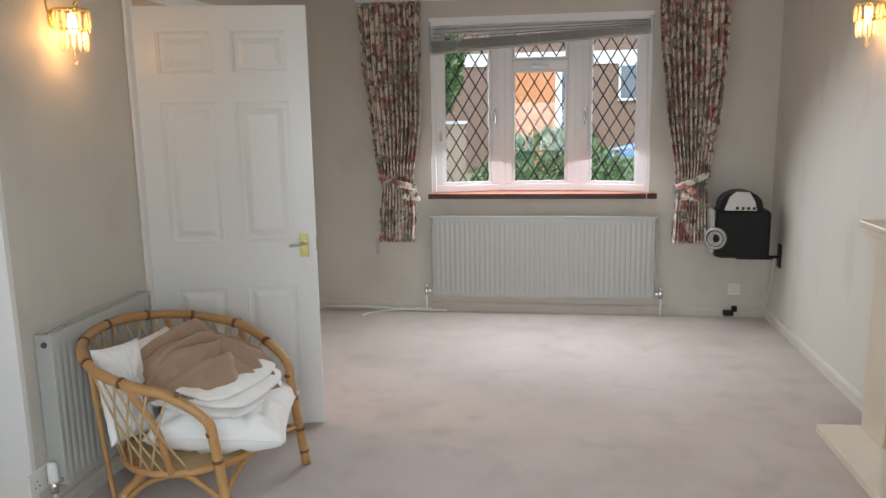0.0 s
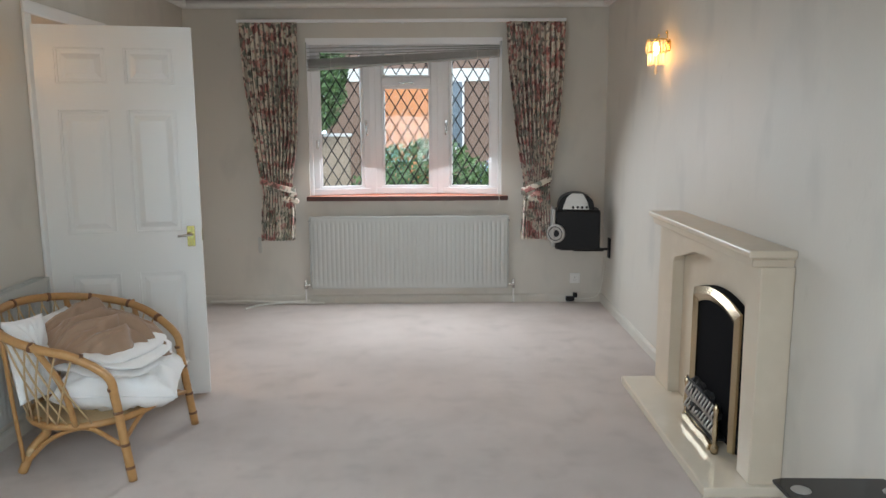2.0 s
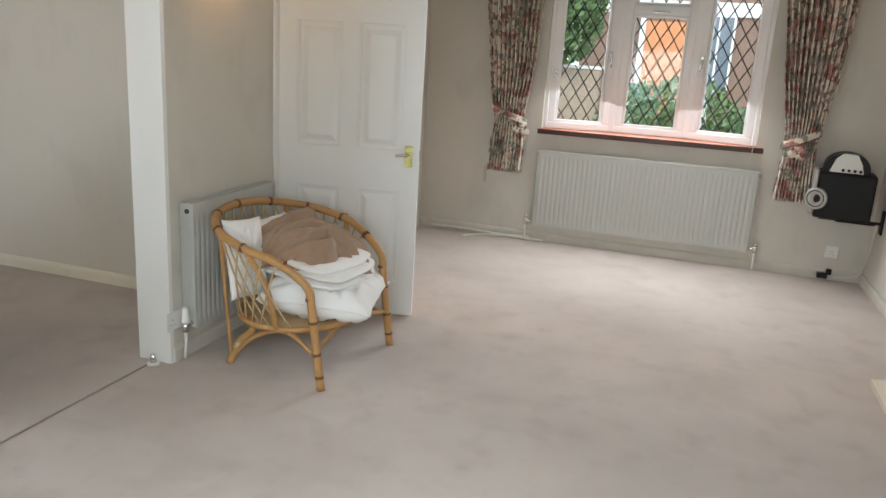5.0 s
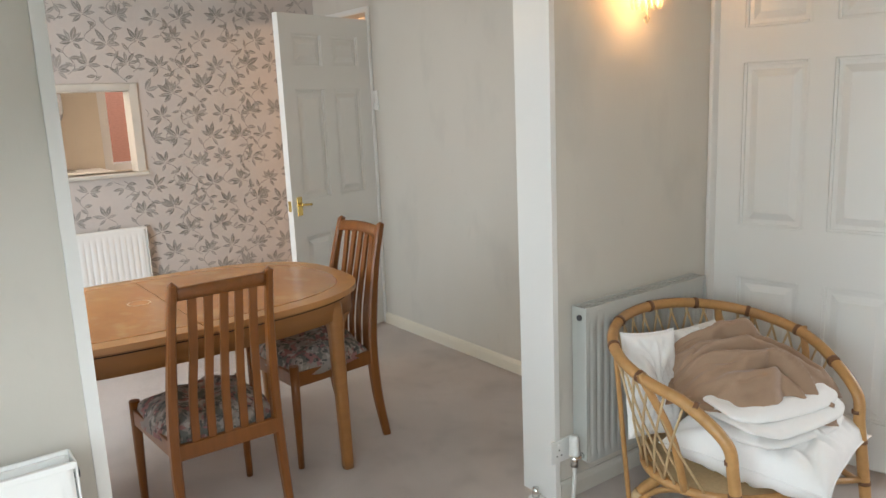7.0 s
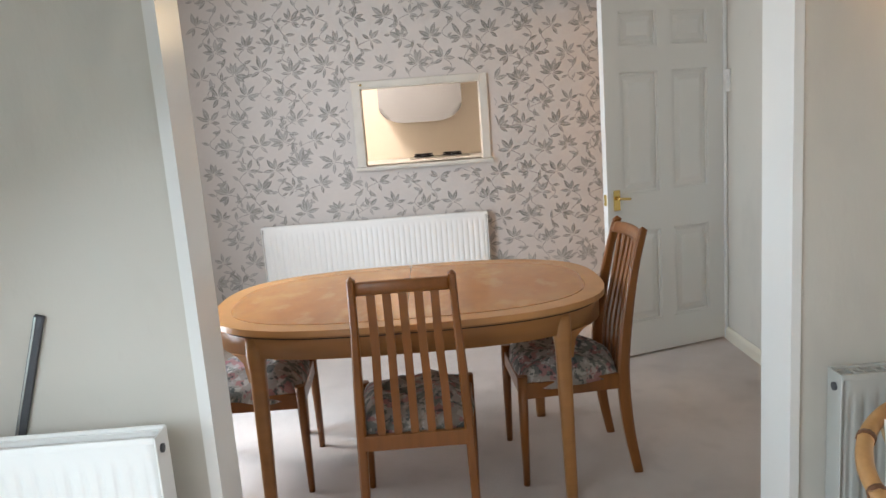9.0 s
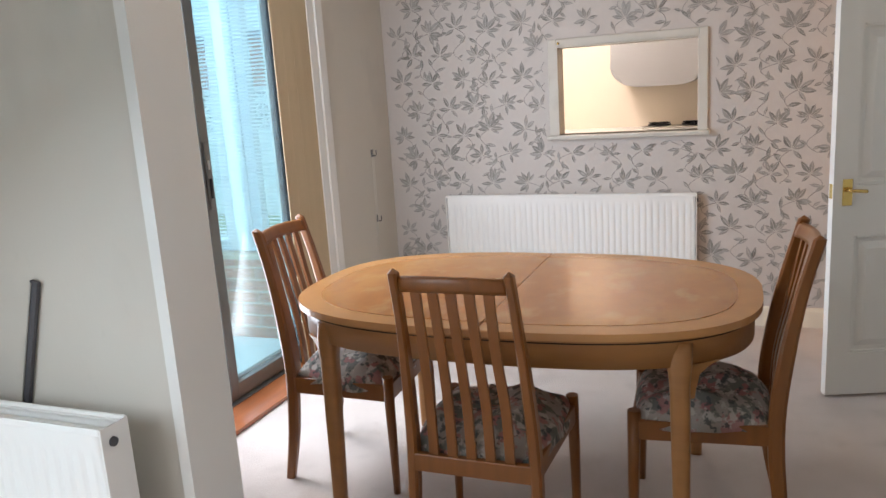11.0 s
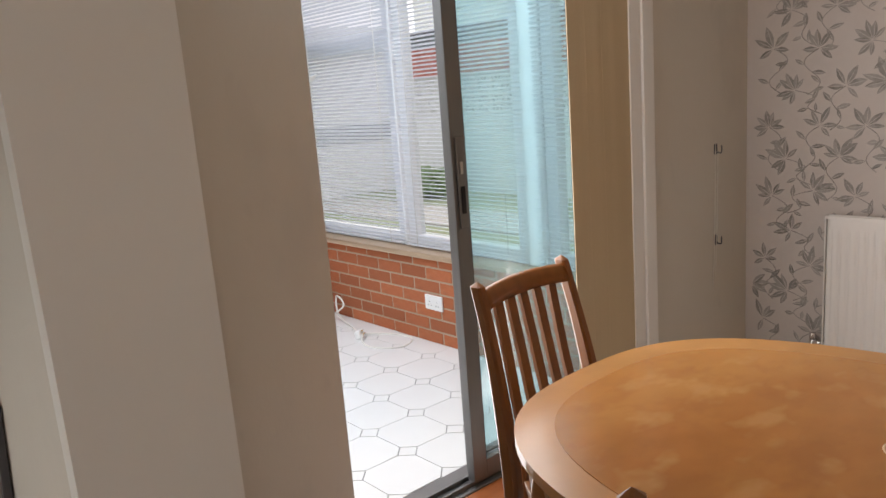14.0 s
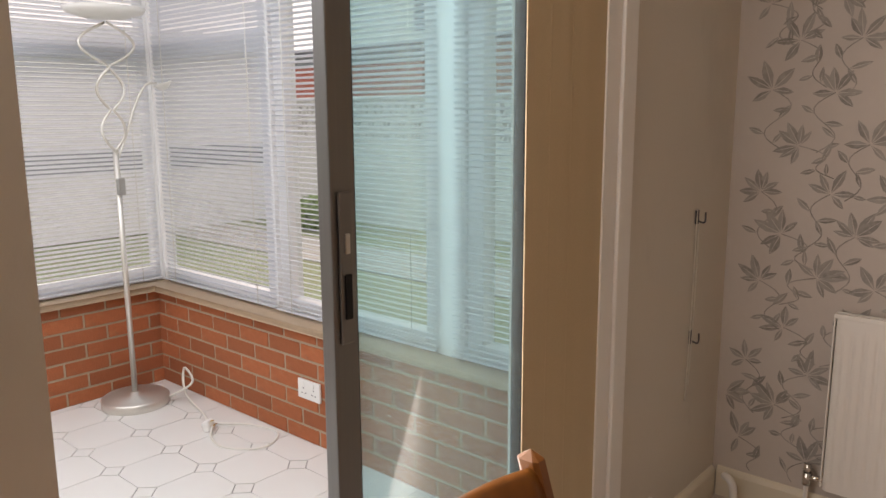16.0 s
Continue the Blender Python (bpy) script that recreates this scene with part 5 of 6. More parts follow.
def spray(y, z, a, size, n=6):
    """A fan of pointed leaves round a stem's end, the middle ones longest."""
    for k in range(n):
        f = (k - (n - 1) / 2) / ((n - 1) / 2)
        b = a + f * radians(105) + rng.uniform(-0.22, 0.22)
        ln = size * (1.0 - 0.28 * abs(f)) * rng.uniform(0.85, 1.1)
        leaf_shape(y + 0.006 * math.cos(b), z + 0.006 * math.sin(b), b, ln, ln * rng.uniform(0.15, 0.21))


PY, PZ = 0.195, 0.152
for i in range(-1, 18):
    for j in range(-1, 17):
        sg = 1 if (i + j) % 2 else -1
        y = 2.34 + i * PY + (PY / 2 if j % 2 else 0) + rng.uniform(-0.025, 0.025)
        z = 0.08 + j * PZ + rng.uniform(-0.02, 0.02)
        a = radians(90 + sg * rng.uniform(15, 60))
        spray(y, z, a, rng.uniform(0.076, 0.098), 5 + (i + 2 * j) % 3)
        bend = sg * rng.uniform(0.03, 0.05)
        line = []
        for q in range(13):
            t = q / 12
            line.append((y - 0.2 * t * math.cos(a) * (1 - 0.35 * t) + bend * math.sin(2 * math.pi * t), z - 0.2 * t * math.sin(a)))
        stem(line, 0.0019)
        for q, d, ln in ((4, 1, 0.055), (6, -1, 0.062), (9, 1, 0.05), (11, -1, 0.045)):
            ya, za = line[q]
            leaf_shape(ya, za, a + d * rng.uniform(0.7, 1.5), ln * rng.uniform(0.85, 1.2), ln * rng.uniform(0.16, 0.22))
me = bpy.data.meshes.new("wallpaper_print")
me.from_pydata(verts, [], faces)
me.materials.append(M_LEAF)
tagged(new("wallpaper_print", me), "grey leafy sprays printed on the pale wallpaper", "wallpaper", kind="structure")

# pendant lamp over the table
pd = thing("pendant_lamp", "shallow yellow glass pendant lamp over the table, lit", "pendant lamp", pose(-2.1, 3.765, 0))
part("shade", lathe([(0, 1.895), (0.08, 1.9), (0.14, 1.915), (0.175, 1.94), (0.178, 1.95), (0.12, 2.0), (0.05, 2.03), (0, 2.035)], 36), M_SHADE, pd, "glowing yellow glass dish")
part("rim", tube([(0.177 * math.cos(2 * math.pi * k / 36), 0.177 * math.sin(2 * math.pi * k / 36), 1.946) for k in range(36)], 0.005, 6, closed=True), M_BRASS, pd)
part("flex", tube([(0, 0, 2.03), (0, 0, CEIL - 0.03)], 0.004, 6), M_CABLE, pd)
part("ceiling_rose", lathe([(0, CEIL - 0.035), (0.03, CEIL - 0.032), (0.045, CEIL - 0.001), (0, CEIL - 0.001)], 20), M_PLASTIC, pd)


# ---- sliding doors ----
def slider(name, x0, x1, y, panels, label, metal):
    """An aluminium sliding door; panels: (x0, x1, depth, which stile carries the lock)."""
    d = tagged(new(name), label, "sliding door", kind="structure")
    h = 2.08
    fr = bmesh.new()
    add_box(fr, x0, x0 + 0.035, y - 0.05, y + 0.05, 0.003, h, 0.003)
    add_box(fr, x1 - 0.035, x1, y - 0.05, y + 0.05, 0.003, h, 0.003)
    add_box(fr, x0 + 0.035, x1 - 0.035, y - 0.05, y + 0.05, h - 0.04, h, 0.003)
    add_box(fr, x0 + 0.035, x1 - 0.035, y - 0.05, y + 0.05, 0.003, 0.025, 0.003)
    for o in (-0.022, 0.022):
        add_box(fr, x0 + 0.035, x1 - 0.035, y + o - 0.003, y + o + 0.003, 0.025, 0.04)
    part("door_frame", fr, metal, d)
    for a, b, o, lock in panels:
        p = bmesh.new()
        w, yy = 0.062, y + o
        for q in ((a, a + w, 0.042, h - 0.045), (b - w, b, 0.042, h - 0.045), (a + w, b - w, 0.042, 0.11), (a + w, b - w, h - 0.1, h - 0.045)):
            add_box(p, q[0], q[1], yy - 0.018, yy + 0.018, q[2], q[3], 0.003)
        po = part("door_panel", p, metal, d)
        gp = part("pane", box(a + w, b - w, yy - 0.004, yy + 0.004, 0.11, h - 0.1), M_GLASS_T, po)
        gp.visible_shadow = False
        gk = bmesh.new()
        for q in ((a + w, a + w + 0.006, 0.11, h - 0.1), (b - w - 0.006, b - w, 0.11, h - 0.1)):
            add_box(gk, q[0], q[1], yy - 0.012, yy + 0.012, q[2], q[3])
        part("gasket", gk, M_BLACK, po)
        if lock:
            lx = b - w / 2 if lock == "right" else a + w / 2
            for s in (1, -1):
                y0, y1 = sorted((yy + s * 0.0185, yy + s * 0.026))
                lk = part("lock_plate", box(lx - 0.017, lx + 0.017, y0, y1, 0.95, 1.25, 0.003), metal, po)
                y0, y1 = sorted((yy + s * 0.0255, yy + s * 0.03))
                part("finger_pull", box(lx - 0.009, lx + 0.009, y0, y1, 1.0, 1.09, 0.002), M_BLACK, lk)
                part("catch", box(lx - 0.006, lx + 0.006, y0, y1, 1.13, 1.17, 0.002), M_STEEL, lk)
    return d


slider("door_3", -3.12, -1.752, 2.17, [(-3.08, -2.36, -0.022, ""), (-3.05, -2.325, 0.022, "right")], "aluminium sliding patio door slid half open", M_ALU)
slider("door_4", -0.1, 1.665, 2.17, [(-0.06, 0.792, -0.022, ""), (-0.03, 0.812, 0.022, "right")], "aluminium sliding patio door slid half open, coloured as daylit", M_PALEALU)
for x0, x1 in ((-3.12, -1.752), (-0.1, 1.665)):
    structure("trim_threshold_board", box(x0, x1, 2.222, 2.40 if x0 < -1 else 2.33, 0.0015, 0.022, 0.004), M_REDWOOD, "varnished red-brown threshold board", "threshold")
    structure("trim_step", box(x0, x1, 2.03, 2.22, -0.03, 0.003, 0.003), M_ALU, "metal door sill", "threshold")
bm = bmesh.new()
for q in ((-3.262, -3.19), (-3.19, -3.118)):
    add_box(bm, q[0], q[1], 2.331, 2.352 - (0.009 if q[0] > -3.2 else 0), 0.002, 2.1, 0.004)
structure("trim_jamb_lining", box(1.632, 1.664, 2.222, 2.331, 0.023, 2.078, 0.003), M_PALEALU, "pale metal lining of the sliding door opening", "trim")
structure("trim_jamb", bm, M_GLOSS, "white painted moulding beside the sliding door", "trim")

vb = thing("vertical_blind", "cream vertical blind bunched beside the sliding door", "blind")
part("head_rail", box(-3.1, -1.77, 2.27, 2.31, 2.04, 2.075, 0.003), M_UPVC, vb)
for k in range(9):
    part("blind_slat", box(-0.0012, 0.0012, -0.058, 0.058, 0.03, 2.035), M_BLINDV, vb, m=pose(-2.775 - 0.036 * k, 2.372 - 0.004 * k, 0, 0, 0, -83 - 2 * (k % 3)))
cd = thing("blind_cord", "white blind cords hooked on the cream wall", "cord")
for x, z0, z1 in ((-3.74, 0.45, 1.09), (-3.76, 0.5, 1.06)):
    part("cord", tube(curve_pts([(x, 2.337, z1), (x + 0.01, 2.34, (z0 + z1) / 2), (x + 0.02, 2.337, z0)], 14), 0.002, 5), M_CABLE, cd)
for z in (1.06, 0.66):
    hk = part("cord_hook", box(-3.757, -3.737, 2.3305, 2.338, z - 0.02, z + 0.025, 0.002), M_GREYMETAL, cd)
    part("hook_arm", tube(curve_pts([(-3.747, 2.338, z - 0.01), (-3.747, 2.36, z - 0.012), (-3.747, 2.362, z + 0.02)], 10), 0.003, 5), M_GREYMETAL, hk)
lead = thing("floor_lead", "white flex with two loose ends on the carpet", "cable", bm=tube(curve_pts([(-3.985, 2.72, 0.03), (-3.975, 2.62, 0.008), (-3.955, 2.54, 0.006), (-3.93, 2.49, 0.006), (-3.915, 2.46, 0.008)], 20), 0.004, 6), material=M_CABLE)
for dx, a in ((0.0, 35), (0.045, 10)):
    lp = thing("loose_plug", "small white connector lying on the carpet", "plug", pose(-3.935 + dx, 2.43 + dx * 0.4, 0.001, 0, 0, a), group="connectors on the carpet")
    part("body", box(-0.014, 0.014, -0.02, 0.02, 0, 0.018, 0.005), M_PLASTIC, lp)
    part("boot", tube([(0, 0.02, 0.009), (0.004, 0.04, 0.006)], [0.006, 0.004], 8), M_PLASTIC, lp)
pv = thing("pipe_elbow", "white pipe and cap at the corner of the skirting", "pipe", bm=tube(curve_pts([(-3.96, 2.4, 0.11), (-3.94, 2.42, 0.115), (-3.935, 2.44, 0.09), (-3.935, 2.445, 0.002)], 14), 0.014, 10), material=M_PLASTIC)

# ---- conservatory ----
CX, CY, CZ = -3.36, -0.42, -0.03
bm = bmesh.new()
add_box(bm, CX - 0.2, CX - 0.005, CY - 0.2, 2.05, -0.2, 0.48)
add_box(bm, CX - 0.005, 2.6, CY - 0.2, CY - 0.005, -0.2, 0.48)
structure("wall_conservatory", bm, M_MORTAR, "mortar bed of the low brick wall", "wall")
structure("wall_conservatory_east", wall("x", 2.6, 2.8, CY - 0.2, 2.05, -0.2, 2.5), M_PLAIN, "plain end wall", "wall")
bw = bpy.data.objects["wall_conservatory"]

cs = tagged(new("windows_conservatory"), "white conservatory window frames above the brick wall", "window", kind="structure")
bm = prism([(CX + 0.03, 2.05), (CX + 0.03, CY + 0.03), (2.6, CY + 0.03), (2.6, CY - 0.2), (CX - 0.2, CY - 0.2), (CX - 0.2, 2.05)], 0.48, 0.512, 0.012)
part("window_sill", bm, M_CILL, cs, "buff tiled sill")
FW, TOPZ = 0.07, 2.25


def cons_light(axis, at, u0, u1, transom):
    """A framed pane between two posts along axis 'y' (west side) or 'x' (south side)."""
    def bx(bm, a, b, z0, z1, t0=-0.035, t1=0.035, bev=0.006):
        if axis == "y":
            add_box(bm, at + t0, at + t1, a, b, z0, z1, bev)
        else:
            add_box(bm, a, b, at + t0, at + t1, z0, z1, bev)
    bm = bmesh.new()
    bx(bm, u0, u0 + FW, 0.512, TOPZ)
    bx(bm, u1 - FW, u1, 0.512, TOPZ)
    bx(bm, u0 + FW, u1 - FW, 0.512, 0.512 + FW)
    bx(bm, u0 + FW, u1 - FW, TOPZ - FW, TOPZ)
    if transom:
        bx(bm, u0 + FW, u1 - FW, 1.66, 1.75)
    f = part("window_frame", bm, M_UPVC, cs)
    for z0, z1 in ([(0.512 + FW, 1.66), (1.75, TOPZ - FW)] if transom else [(0.512 + FW, TOPZ - FW)]):
        g = bmesh.new()
        bx(g, u0 + FW, u1 - FW, z0, z1, -0.006, 0.0, 0)
        p = part("pane", g, M_GLASS, f)
        p.visible_shadow = False


def cons_blind(axis, at, u0, u1, label, tilt, z0=0.53):
    b = thing("venetian_blind", label, "blind", group="conservatory blinds")
    w = u1 - u0
    base = bmesh.new()
    arc = [(0.0125 * math.sin(q), 0.0125 * (math.cos(q) - 0.8)) for q in [radians(-46 + 92 * k / 6) for k in range(7)]]
    arc = [(y * 1.38, z) for y, z in arc] + [(y * 1.38, z - 0.0006) for y, z in arc[::-1]]
    ends = [[base.verts.new((x, y, z)) for y, z in arc] for x in (-w / 2, w / 2)]
    for k in range(len(arc)):
        q = (k + 1) % len(arc)
        base.faces.new((ends[0][k], ends[0][q], ends[1][q], ends[1][k])).smooth = k not in (6, 13)
    me = mesh_of("blind_slat", base, M_SLAT)
    n = int((TOPZ - 0.05 - z0) / 0.0215)
    for k in range(n):
        o = new("blind_slat", me)
        o.parent = b
        z = z0 + 0.02 + k * 0.0215
        o.matrix_basis = (pose(at, (u0 + u1) / 2, z, 0, 0, 90) if axis == "y" else pose((u0 + u1) / 2, at, z, 0, 0, 0)) @ pose(0, 0, 0, tilt + random.uniform(-2, 2), random.uniform(-0.15, 0.15), 0)
    for z, h in ((TOPZ - 0.035, 0.03), (z0 + 0.003, 0.008)):
        q = box(-w / 2, w / 2, -0.014, 0.014, -h / 2, h / 2, 0.002)
        part("rail", q, M_SLAT, b, m=pose(at, (u0 + u1) / 2, z, 0, 0, 90) if axis == "y" else pose((u0 + u1) / 2, at, z))
    for f in (0.12, 0.88):
        u = u0 + w * f
        part("ladder_cord", tube([(at + 0.016, u, z0), (at + 0.016, u, TOPZ - 0.04)] if axis == "y" else [(u, at + 0.016, z0), (u, at + 0.016, TOPZ - 0.04)], 0.0018, 4), M_CABLE, b)
    return b


WX, SY = -3.47, -0.53
for u0, u1, tr in ((-0.53, 0.53, True), (0.56, 1.51, False), (1.64, 2.02, False)):
    cons_light("y", WX, u0, u1, tr)
for u0, u1, tr in ((-3.47, -2.5, True), (-2.47, -1.5, True), (-1.47, -0.3, False), (-0.27, 0.9, True), (0.93, 2.6, False)):
    cons_light("x", SY, u0, u1, tr)
part("corner_post", box(WX - 0.05, WX + 0.05, SY - 0.05, SY + 0.05, 0.512, TOPZ, 0.01), M_UPVC, cs)
part("window_post", box(WX - 0.05, WX + 0.05, 1.51, 1.64, 0.512, TOPZ, 0.008), M_UPVC, cs)
cons_blind("y", WX + 0.055, -0.41, 0.535, "white venetian blind half closed in the conservatory", -38)
cons_blind("y", WX + 0.065, 0.57, 1.52, "white venetian blind tilted open in the conservatory", -16)
cons_blind("y", WX + 0.065, 1.6, 2.0, "white venetian blind tilted open in the conservatory", -16)
cons_blind("x", SY + 0.065, -3.41, -2.5, "white venetian blind half closed in the conservatory", 36)
cons_blind("x", SY + 0.065, -2.46, -1.5, "white venetian blind half closed in the conservatory", 36)
bm = grid(1, 1, lambda u, v: (-3.7 + 6.5 * u, -0.75 + 2.8 * v, 2.26 + 0.3 * v))
rf = structure("ceiling_conservatory", bm, glass("translucent_roof_sheet", (0.9, 0.92, 0.93)), "translucent conservatory roof", "roof")
rf.modifiers.new("thick", "SOLIDIFY").thickness = 0.016
rf.visible_shadow = False
bm = bmesh.new()
for k in range(8):
    x = -3.6 + k * 0.9
    add_box(bm, x - 0.03, x + 0.03, -1.4, 1.4, -0.03, 0.03, 0.004, pose(0, 0.66, 2.40, 6.1, 0, 0))
structure("trim_roof_bars", bm, M_UPVC, "white conservatory roof bars", "roof bar")

# floor lamp in the corner
M_NICKEL = mat("brushed_nickel", (0.72, 0.69, 0.64), 0.38, 0.7, grain=(120, 0.12))
fl = thing("floor_lamp", "brushed steel floor lamp with twisted wire stem", "floor lamp", pose(-3.09, -0.21, CZ))
part("base", lathe([(0, 0.001), (0.155, 0.001), (0.16, 0.008), (0.16, 0.043), (0.152, 0.05), (0.03, 0.053), (0.02, 0.07), (0, 0.07)], 40), M_NICKEL, fl)
part("pole", tube([(0, 0, 0.05), (0, 0, 1.27)], 0.0135, 12), M_NICKEL, fl)
part("dimmer", box(-0.018, 0.018, 0.012, 0.04, 1.05, 1.13, 0.006), M_SILVER, fl)
for s in (1, -1):
    pts = [(s * (0.056 * math.sin(math.pi * k / 20) * (1 if k < 20 else -1.15 if k < 40 else 2.3)), s * 0.012 * math.cos(math.pi * k / 20), 1.25 + 0.0098 * k) for k in range(61)]
    part("wire_stem", tube(pts, 0.0068, 6), M_NICKEL, fl)
part("dish", lathe([(0, 1.85), (0.09, 1.857), (0.165, 1.88), (0.18, 1.9), (0.175, 1.902), (0, 1.88)], 32), M_PLASTIC, fl, "white glass uplighter dish")
ra = part("reading_arm", tube(curve_pts([(0.0, 0.0, 1.2), (-0.06, -0.01, 1.32), (-0.12, -0.02, 1.46), (-0.18, -0.02, 1.56), (-0.24, -0.02, 1.575)], 20), 0.006, 6), M_NICKEL, fl)
part("reading_shade", lathe([(0, 0.0), (0.02, 0.005), (0.045, 0.03), (0.048, 0.035), (0, 0.03)], 18, pose(-0.28, -0.02, 1.54, 8, 15, 0)), M_PLASTIC, ra)

cb = thing("power_lead", "coiled white mains lead with plug on the tiles", "cable")
part("flex", tube(curve_pts([(-3.20, -0.14, -0.02), (-3.28, 0.0, 0.08), (-3.3, -0.1, 0.13), (-3.27, -0.05, 0.02), (-3.24, 0.15, -0.024), (-3.2, 0.3, -0.02), (-3.3, 0.45, -0.022), (-3.33, 0.62, -0.024), (-3.2, 0.7, -0.024), (-3.09, 0.58, -0.024), (-3.1, 0.45, -0.02), (-3.15, 0.38, 0.0)], 110), 0.006, 6), M_CABLE, cb)
part("plug", box(-0.028, 0.028, -0.02, 0.02, 0.0, 0.05, 0.01), M_PLASTIC, cb, "white three-pin plug", m=pose(-3.15, 0.36, -0.026, 20, 0, 30))
for px, pz in ((0, 0.018), (-0.011, -0.004), (0.011, -0.004)):
    part("pin", box(px - 0.003, px + 0.003, 0.02, 0.037, 0.024 + pz - 0.002, 0.024 + pz + 0.002), M_BRASS, cb, m=pose(-3.15, 0.36, -0.026, 20, 0, 30))
socket("white double socket on the red brick wall", pose(CX, 0.83, 0.222, 0, 0, -90) @ pose(0, 0, 0, 0, 0, 180), 2)

# ---- kitchen beyond the hatch ----
kc = thing("kitchen_counter", "white kitchen worktop along the far wall", "counter")
part("worktop", box(-6.498, -5.88, 2.4, 4.5, 0.95, 0.99, 0.006), M_PLASTIC, kc)
for k in range(3):
    part("cabinet", box(-6.498, -5.92, 2.4 + k * 0.7, 3.097 + k * 0.7, 0.0, 0.95), M_CREAM, kc)
hb = thing("gas_hob", "gas hob with black pan supports", "hob", pose(-6.22, 3.945, 0.99))
part("hob_plate", box(-0.12, 0.1, -0.28, 0.28, 0.001, 0.012, 0.004), M_STEEL, hb)
for y in (-0.15, 0.12):
    for a in range(4):
        part("pan_support", box(-0.085, 0.085, -0.006, 0.006, 0.035, 0.047, 0.002), M_BLACK, hb, m=pose(0, y, 0, 0, 0, 45 * a))
    part("support_ring", tube([(0.09 * math.cos(2 * math.pi * k / 20), y + 0.09 * math.sin(2 * math.pi * k / 20), 0.024) for k in range(20)], 0.006, 6, closed=True), M_BLACK, hb)
    part("burner", lathe([(0, 0.03), (0.03, 0.028), (0.035, 0.012), (0, 0.012)], 16, pose(0, y, 0)), M_GREYMETAL, hb)
kh = thing("cooker_hood", "pale grey rounded cooker hood hung over the kitchen", "cooker hood", pose(-6.25, 3.8, 1.335))
M_HOOD = mat("pale_grey_enamel", (0.34, 0.35, 0.36), 0.5, grain=(4, 0.1))
canopy = [(0.38 - 0.24 + 0.24 * math.cos(a), 0.16 + 0.16 * math.sin(a)) for a in [-math.pi / 2 + k * math.pi / 16 for k in range(9)]]
canopy = [(-x, z) for x, z in canopy] + [(-0.38, 0.75), (-0.2, 0.85), (0.2, 0.85), (0.38, 0.75)] + canopy[::-1]
part("canopy", prism(canopy, -0.2, 0.2, 0.03, up), M_HOOD, kh)
part("flue", box(-0.12, 0.12, -0.14, 0.14, 0.845, CEIL - 1.335, 0.01), M_HOOD, kh)
kw = tagged(new("window_kitchen"), "white kitchen window", "window", kind="structure")
bm = bmesh.new()
for q in ((4.55, 4.63, 0.95, 1.95), (5.42, 5.5, 0.95, 1.95), (4.99, 5.06, 0.95, 1.95), (4.63, 4.99, 0.95, 1.02), (5.06, 5.42, 0.95, 1.02), (4.63, 4.99, 1.88, 1.95), (5.06, 5.42, 1.88, 1.95)):
    add_box(bm, -6.62, -6.52, q[0], q[1], q[2], q[3], 0.005)
part("window_frame", bm, M_UPVC, kw)
structure("wall_neighbour", box(-8.4, -8.2, 2.3, 12.0, -0.2, 3.0), mat("neighbour_brick", (0.45, 0.19, 0.12), 0.9, grain=(25, 0.35), stretch=(1, 1, 3)), "red brick wall outside the kitchen", "wall")

# ---- garden side ----
M_LAWN = mat("lawn", (0.33, 0.38, 0.22), 0.95, grain=(60, 0.5), bump=((90, 0.02),), spots=((1.2, 0.45, 0.7, 0.4, (0.36, 0.36, 0.22)),))
M_ROAD = mat("asphalt", (0.16, 0.16, 0.165), 0.9, grain=(60, 0.3))
M_WHITEWALL = mat("whitewashed_wall", (0.74, 0.74, 0.72), 0.85, grain=(5, 0.15), spots=((2.5, 0.55, 0.75, 0.3, (0.5, 0.49, 0.44)), (11, 0.62, 0.7, 0.35, (0.34, 0.33, 0.28))))
structure("ground", grid(40, 40, lambda u, v: ((u - 0.5) * 400, (v - 0.5) * 400, -0.21)), M_LAWN, "lawn and verge around the house", "ground")
gw = thing("garden_wall", "whitewashed garden wall topped with pierced screen blocks", "garden wall", pose(-9.0, -4.0, -0.21))
part("wall", box(-0.2, 0.0, -9, 9, 0.0, 1.2), M_WHITEWALL, gw)
part("coping", box(-0.2, 0.02, -9, 9, 1.808, 1.84, 0.008), M_WHITEWALL, gw)
bm = bmesh.new()
S = 0.298
for q in ((0, S, 0, 0.03), (0, S, S - 0.03, S), (0, 0.03, 0.03, S - 0.03), (S - 0.03, S, 0.03, S - 0.03)):
    add_box(bm, -0.15, -0.03, q[0], q[1], q[2], q[3], 0.004)
for a in (0, 45, 90, 135):
    add_box(bm, -0.14, -0.04, -0.135 if a % 90 == 0 else -0.18, 0.135 if a % 90 == 0 else 0.18, -0.014, 0.014, 0, pose(0, S / 2, S / 2, a, 0, 0))
add_tube(bm, [(-0.09, S / 2 + 0.06 * math.cos(2 * math.pi * k / 16), S / 2 + 0.06 * math.sin(2 * math.pi * k / 16)) for k in range(16)], 0.018, 5, closed=True)
blk = mesh_of("screen_block", bm, M_WHITEWALL)
for i in range(58):
    for j in range(2):
        o = new("screen_block", blk)
        o.parent = gw
        o.location = (0, -8.7 + i * 0.302, 1.203 + j * 0.302)
sw_ = thing("boundary_wall", "white painted garden wall with a grey band", "garden wall", pose(-3.0, -6.5, -0.2))
part("wall", box(-6.0, 9.0, -0.1, 0.1, 0.0, 2.7), M_WHITEWALL, sw_)
part("band", box(-6.0, 9.0, 0.1, 0.13, 0.85, 1.15, 0.01), mat("grey_painted_band", (0.3, 0.32, 0.34), 0.8, grain=(8, 0.2)), sw_, "grey painted band")
